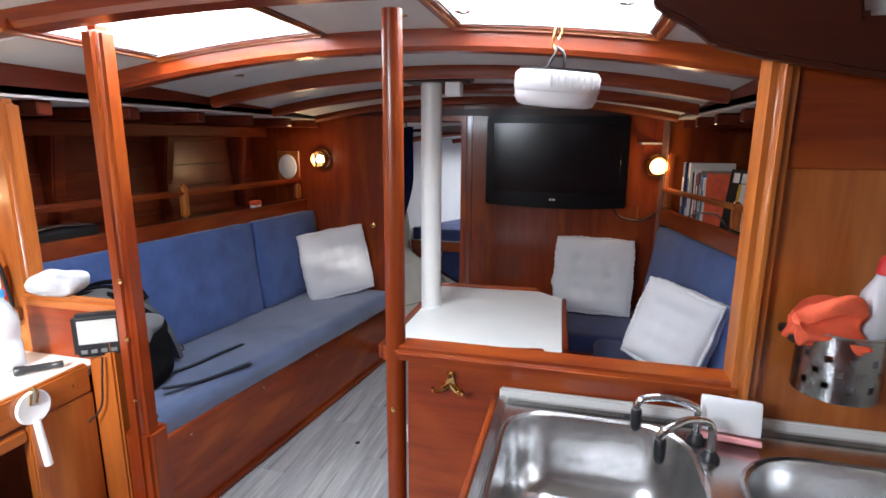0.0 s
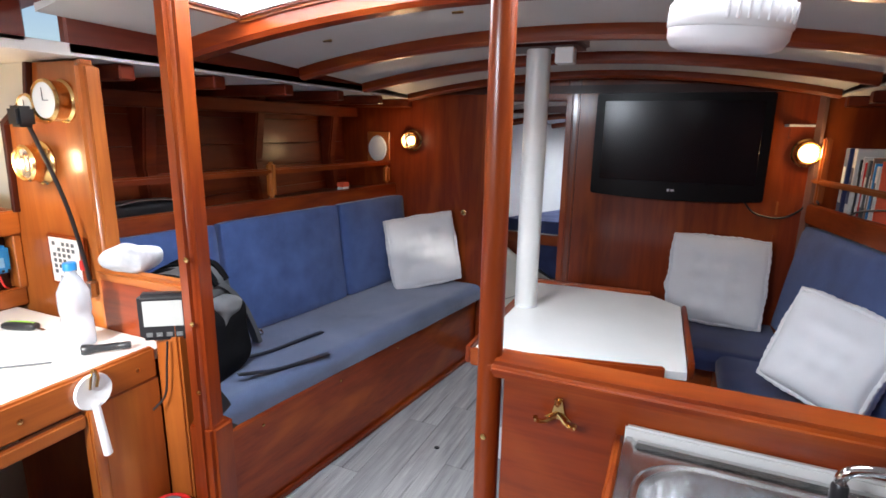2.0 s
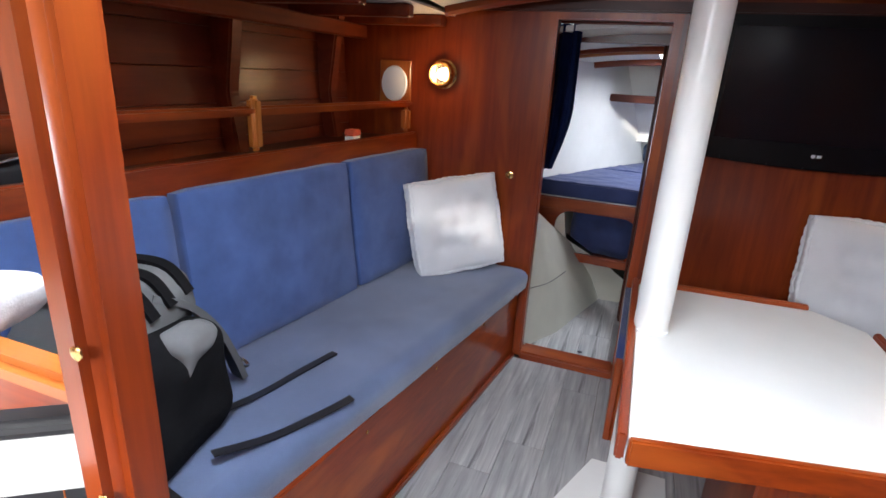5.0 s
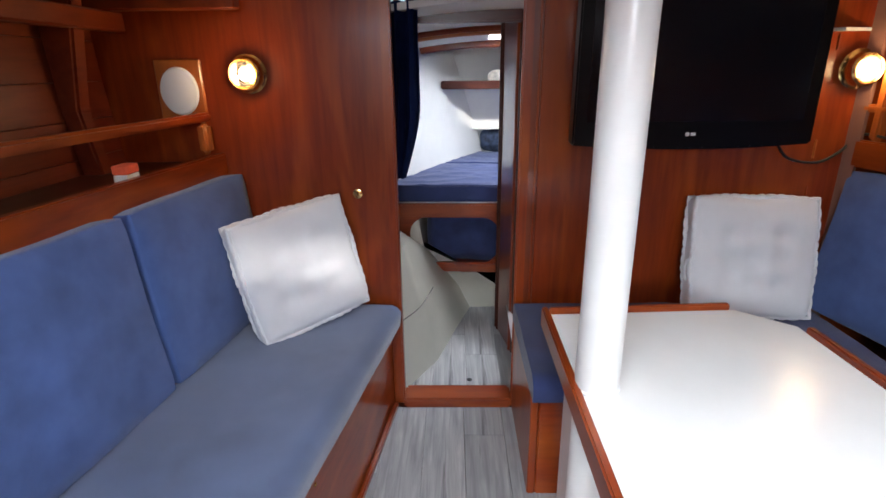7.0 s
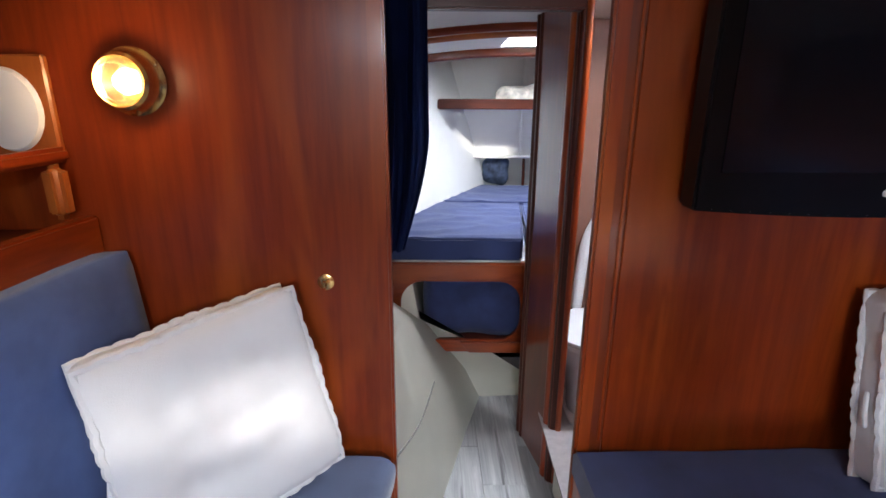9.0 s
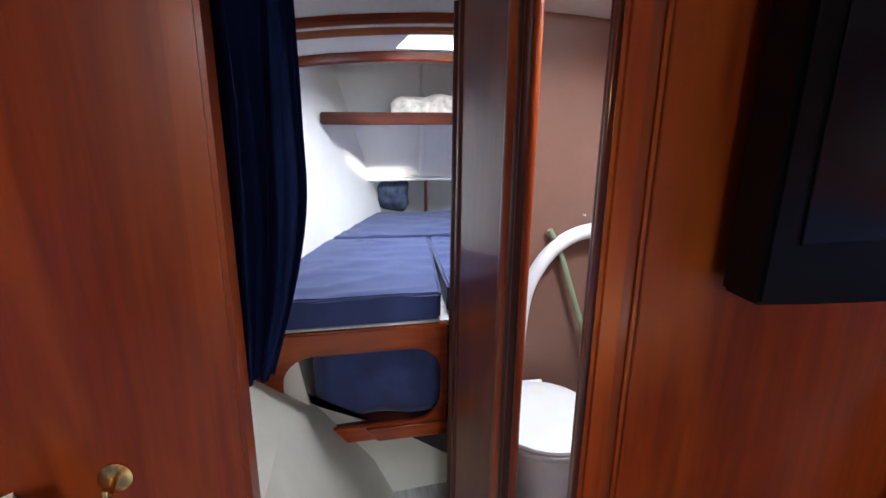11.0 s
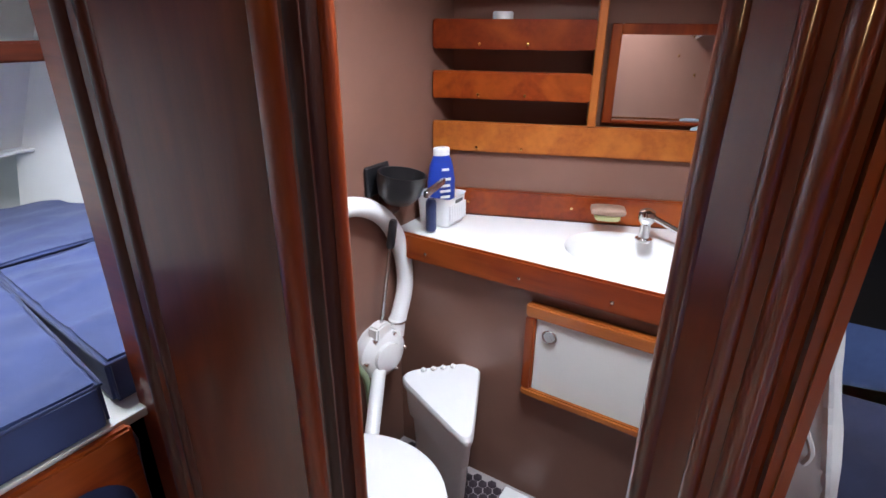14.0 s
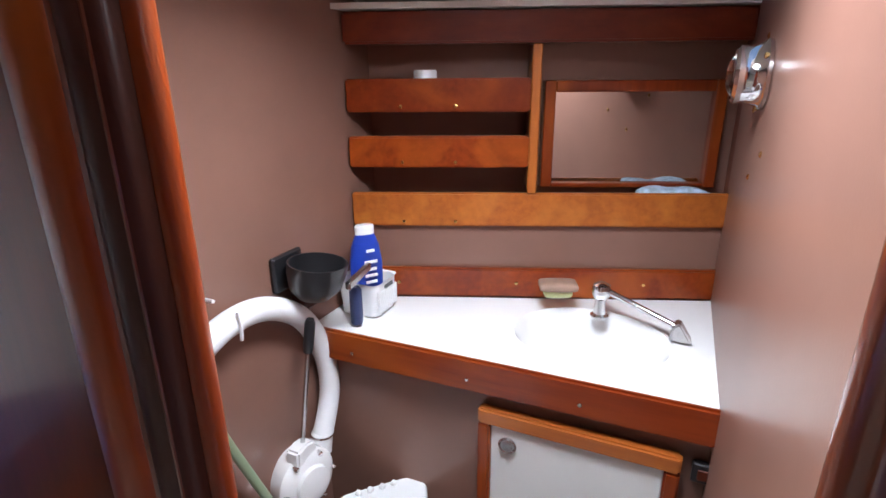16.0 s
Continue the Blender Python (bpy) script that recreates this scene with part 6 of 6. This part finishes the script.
def tri_loop(scale, r, n=7):
    c = Vector((sum(p[0] for p in TRI) / 3, sum(p[1] for p in TRI) / 3))
    P = [c + (Vector(p) - c) * scale * 1.12 for p in TRI]
    out = []
    for i in range(3):
        p, a, b = P[i], P[i - 1], P[(i + 1) % 3]
        ua, ub = (a - p).normalized(), (b - p).normalized()
        for k in range(n):
            t = k / (n - 1)
            q = p + ua * r * (1 - t) ** 2 + ub * r * t ** 2
            out.append((q.x, q.y))
    return out


bn = thing("waste_bin", "white plastic corner bin with a bag and a closed lid", "bin", (-0.2, 3.55, 0))
bm = bmesh.new()
rws = [[bm.verts.new((*p, z)) for p in tri_loop(s_, 0.06)] for s_, z in ((0.66, 0.002), (0.68, 0.01), (0.86, 0.36), (0.88, 0.375))]
for r0, r1 in zip(rws, rws[1:]):
    for k in range(len(r0)):
        bm.faces.new((r0[k], r0[(k + 1) % len(r0)], r1[(k + 1) % len(r0)], r1[k]))
bm.faces.new(rws[0])
bm.faces.new(rws[-1])
bmesh.ops.recalc_face_normals(bm, faces=bm.faces[:])
part("body", bm, PLASTIC, bn, smooth=True)
bm = bmesh.new()
rws = [[bm.verts.new((p[0] + 0.004 * noise.noise(Vector((p[0] * 40, p[1] * 40, z * 30))), p[1] + 0.004 * noise.noise(Vector((p[1] * 40, p[0] * 40, z * 30))), z)) for p in tri_loop(s_, 0.06)] for s_, z in ((0.905, 0.29), (0.93, 0.33), (0.935, 0.384))]
for r0, r1 in zip(rws, rws[1:]):
    for k in range(len(r0)):
        bm.faces.new((r0[k], r0[(k + 1) % len(r0)], r1[(k + 1) % len(r0)], r1[k]))
part("bag_rim", bm, PLASTIC, bn, "thin white bin bag folded over the rim", True)
bm = bmesh.new()
rws = [[bm.verts.new((*p, z)) for p in tri_loop(s_, 0.07 * s_)] for s_, z in ((1.02, 0.386), (1.05, 0.392), (1.05, 0.408), (1.0, 0.417), (0.5, 0.421))]
for r0, r1 in zip(rws, rws[1:]):
    for k in range(len(r0)):
        bm.faces.new((r0[k], r0[(k + 1) % len(r0)], r1[(k + 1) % len(r0)], r1[k]))
bm.faces.new(rws[0])
bm.faces.new(rws[-1])
bmesh.ops.recalc_face_normals(bm, faces=bm.faces[:])
part("lid", bm, PLASTIC, bn, smooth=True)
for k in range(4):
    p = Vector(TRI[0]).lerp(Vector(TRI[1]), 0.28 + 0.13 * k)
    part("lid_tooth", bx(p.x - 0.008, p.x + 0.008, p.y - 0.008, p.y + 0.008, 0.405, 0.428, 0.003), PLASTIC, bn)
solid("scale_plate", bx(-0.20, -0.085, 3.30, 3.40, 0.0085, 0.02, 0.004), PLASTIC, "flat white plastic plate on the tiled floor", "plate")

ho = thing("paper_holder", "black and steel paper roll holder on the head wall", "holder", (-0.12, 3.81, 1.0))
m = pose(-0.160, 3.755, 0.945, 8, 6, 0) @ Matrix.Diagonal((1.2, 1.0, 1, 1))
part("cup", lathe([(0.006, 0.0), (0.035, 0.006), (0.055, 0.03), (0.063, 0.065), (0.064, 0.09), (0.060, 0.09), (0.058, 0.066), (0.050, 0.034), (0.006, 0.008)], m, 32), BLACK, ho, "black open cup", True)
part("wall_plate", bx(-0.215, -0.115, 3.815, 3.8285, 0.965, 1.05, 0.004), BLACK, ho)
part("flap", prism([(-0.13, 0.965), (-0.035, 0.985), (-0.033, 1.003), (-0.13, 0.985)], "y", 3.675, 3.690, 0.003), STEEL, ho)
part("arm", bx(-0.16, -0.10, 3.79, 3.8285, 0.90, 0.96, 0.006), DARKM["x"], ho)

wbk = thing("toiletry_basket", "white plastic basket on the vanity top", "basket", (0.02, 3.74, 0.83))
bm = bmesh.new()
rws = [[bm.verts.new((*p, z)) for p in rounded_rect(0.0 - e, 0.10 + e, 3.69 - e, 3.80 + e, 0.02)] for e, z in ((-0.008, 0.831), (0.0, 0.835), (0.006, 0.925), (0.009, 0.927), (0.004, 0.923), (-0.004, 0.838))]
for r0, r1 in zip(rws, rws[1:]):
    for k in range(len(r0)):
        bm.faces.new((r0[k], r0[(k + 1) % len(r0)], r1[(k + 1) % len(r0)], r1[k]))
bm.faces.new(rws[0])
bm.faces.new(rws[-1])
bmesh.ops.recalc_face_normals(bm, faces=bm.faces[:])
part("tub", bm, PLASTIC, wbk, smooth=True)
for k in range(9):
    part("rib", bx(0.004 + 0.0105 * k, 0.008 + 0.0105 * k, 3.679, 3.688, 0.85, 0.905, 0.001), PLASTIC, wbk)
part("grip_hole", bx(0.03, 0.07, 3.6775, 3.6815, 0.908, 0.918, 0.001), GREYFAB, wbk)
lo_ = thing("lotion_bottle", "royal blue lotion bottle with a white cap in the basket", "bottle", (0.045, 3.74, 0.84))
m = pose(0.045, 3.742, 0.84, 0, 0, -40) @ Matrix.Diagonal((1.15, 0.62, 1, 1))
lotion = part("body", lathe([(0.036, 0), (0.038, 0.01), (0.038, 0.13), (0.032, 0.175), (0.024, 0.20), (0.022, 0.205)], m, 28), ROYAL, lo_, smooth=True)
part("cap", lathe([(0.0225, 0.206), (0.0225, 0.226), (0.019, 0.23)], m, 24), PLASTIC, lotion, "white cap", True)
for z, w in ((0.165, 0.022), (0.135, 0.034), (0.115, 0.03), (0.098, 0.034), (0.08, 0.03)):
    bm = bx(-w / 2, w / 2, -0.0405, -0.0365, z, z + 0.007, 0)
    bm.transform(pose(0.045, 3.742, 0.84, 0, 0, -35) @ Matrix.Diagonal((1, 0.86, 1, 1)))
    part("label_bar", bm, PLASTIC, lotion)
solid("brush", lathe([(0.02, 0), (0.022, 0.06), (0.024, 0.10), (0.015, 0.12)], pose(0.078, 3.755, 0.84), 16), plain("terracotta_plastic", (0.62, 0.20, 0.10), 0.5), "terracotta bath brush in the basket", "brush", smooth=True)
solid("toothpaste_bottle", lathe([(0.014, 0), (0.016, 0.004), (0.016, 0.09), (0.01, 0.10)], pose(-0.045, 3.72, 0.8365), 18), NAVY, "small navy bottle at the edge of the vanity", "bottle", smooth=True)
solid("soap_box", lathe([(0.028, 0), (0.03, 0.004), (0.03, 0.082), (0.027, 0.086)], pose(A0.x + SE.x * 0.20 + SN.x * 0.05, A0.y + SE.y * 0.20 + SN.y * 0.05, 1.342 + 0.016), 24), PLASTIC, "small round white tin on the top shelf", "tin", smooth=True)
bm = pad(0.19, 0.07, 0.035, frame_m((A0.x + SE.x * 0.86 + SN.x * 0.05, A0.y + SE.y * 0.86 + SN.y * 0.05, 1.10), (SE.x, SE.y, 0), (SN.x, SN.y, 0)), 0.006, 0.014, 10, 0.012, 14)
solid("face_cloth", bm, plain("pale_blue_cloth", (0.42, 0.54, 0.66), 0.9, vary=0.35, scale=45, fine=0.4), "folded pale blue cloth under the mirror", "cloth", smooth=True)
bulkhead_lamp((0.10, 2.8965, 1.43), False, "unlit chrome and glass lamp on the head wall", (0, 1, 0), CHROME)
for x, z in ((0.18, 1.50), (0.22, 1.36), (0.06, 1.42), (0.0, 1.30), (0.12, 1.24)):
    solid("screw_cap", lathe([(0.006, 0), (0.006, 0.002), (0.002, 0.004)], along((x, 2.8965, z), (x, 3.2, z)), 10), BRASS, "small screw cap on the laminate wall", "fastening")

forward = set(scene.collection.objects) - outside

# ---- floors, piece by piece ----
fl_ = structure("floor", bx(-1.70, 0.38, -1.69, 2.733, -0.014, -0.0125, 0), DARKM["y"], "grey wood-look plank floor of the saloon", "floor")
plank_mesh = {}
rnd = random.Random(4)


def plank(parent, x0, x1, y0, y1):
    key = (round(x1 - x0, 3), round(y1 - y0, 3))
    if key not in plank_mesh:
        bm = bx(0, key[0] - 0.0012, 0, key[1] - 0.0012, -0.012, 0.0, 0.0012)
        me = bpy.data.meshes.new("plank")
        bm.to_mesh(me)
        bm.free()
        me.materials.append(PLANK)
        plank_mesh[key] = me
    ob = new("plank", plank_mesh[key])
    ob.location = (x0, y0, 0)
    ob.parent = parent
    return ob


for i, x in enumerate([-1.72 + 0.15 * k for k in range(14)]):
    y = -1.69 + (0.0, 0.45, 0.9, 0.2, 0.65)[i % 5] - 0.9
    while y < 2.733:
        ya, yb_ = max(y, -1.69), min(y + 0.9, 2.733)
        if yb_ - ya > 0.02:
            plank(fl_, x, x + 0.15, ya, yb_)
        y += 0.9
fp = structure("floor_passage", bx(-1.45, -0.86, 2.846, 3.69, -0.014, -0.0125, 0), DARKM["y"], "grey wood-look plank floor of the passage", "floor")
for i, x in enumerate((-1.40, -1.25, -1.10, -0.95)):
    for ya, yb_ in ((2.846, 3.15 + 0.2 * (i % 2)), (3.15 + 0.2 * (i % 2), 3.69)):
        plank(fp, x, min(x + 0.15, -0.852), ya, yb_)
for x, y in ((-1.09, 2.93), (-1.20, 1.75)):
    solid("floor_ring", lathe([(0.012, 0.0005), (0.012, 0.002), (0.006, 0.003)], pose(x, y, 0), 16), BLACK, "small dark lifting hole in the floor", "fitting")
outside = set(scene.collection.objects)
fh = structure("floor_head", bx(-0.849, -0.05, 2.873, 3.829, -0.013, -0.001, 0), plain("pale_grout", (0.42, 0.38, 0.38), 0.7, vary=0.1, scale=30), "dark hexagonal tile floor of the head", "floor")
HEX = plain("plum_hex_tile", (0.045, 0.032, 0.042), 0.35, vary=0.3, scale=50)
me = bpy.data.meshes.new("tile")
bm = lathe([(0.0165, -0.001), (0.0165, 0.001), (0.0155, 0.0022)], None, 6)
bm.to_mesh(me)
bm.free()
me.materials.append(HEX)
rest = None
for i in range(14):
    for j in range(34):
        x = -0.50 + 0.0315 * i + (0.01575 if j % 2 else 0)
        y = 2.90 + 0.0274 * j
        if x > -0.085 or y > 3.81:
            continue
        if x > -0.42 and y > 3.1:
            ob = new("tile", me)
            ob.matrix_world = pose(x, y, 0, 0, 0, 30)
            ob.parent = fh
        else:
            rest = lathe([(0.0165, -0.001), (0.0165, 0.001), (0.0155, 0.0022)], pose(x, y, 0, 0, 0, 30), 6, rest)
o = part("tile_field", rest, HEX, fh)
tagged(o, kind="stuff")

# the forward cabin and the head are drawn about their own datum; this lays them into the boat
forward |= set(scene.collection.objects) - outside
DATUM = Matrix.Translation((-0.336, 0.596, 0.210)) @ pose(0, 0, 0, 0, 0, -1.64) @ Matrix.Diagonal((0.755, 0.755, 0.755, 1))
for ob in sorted(forward, key=lambda q: q.name):
    if ob.parent is None:
        ob.matrix_world = DATUM @ ob.matrix_basis
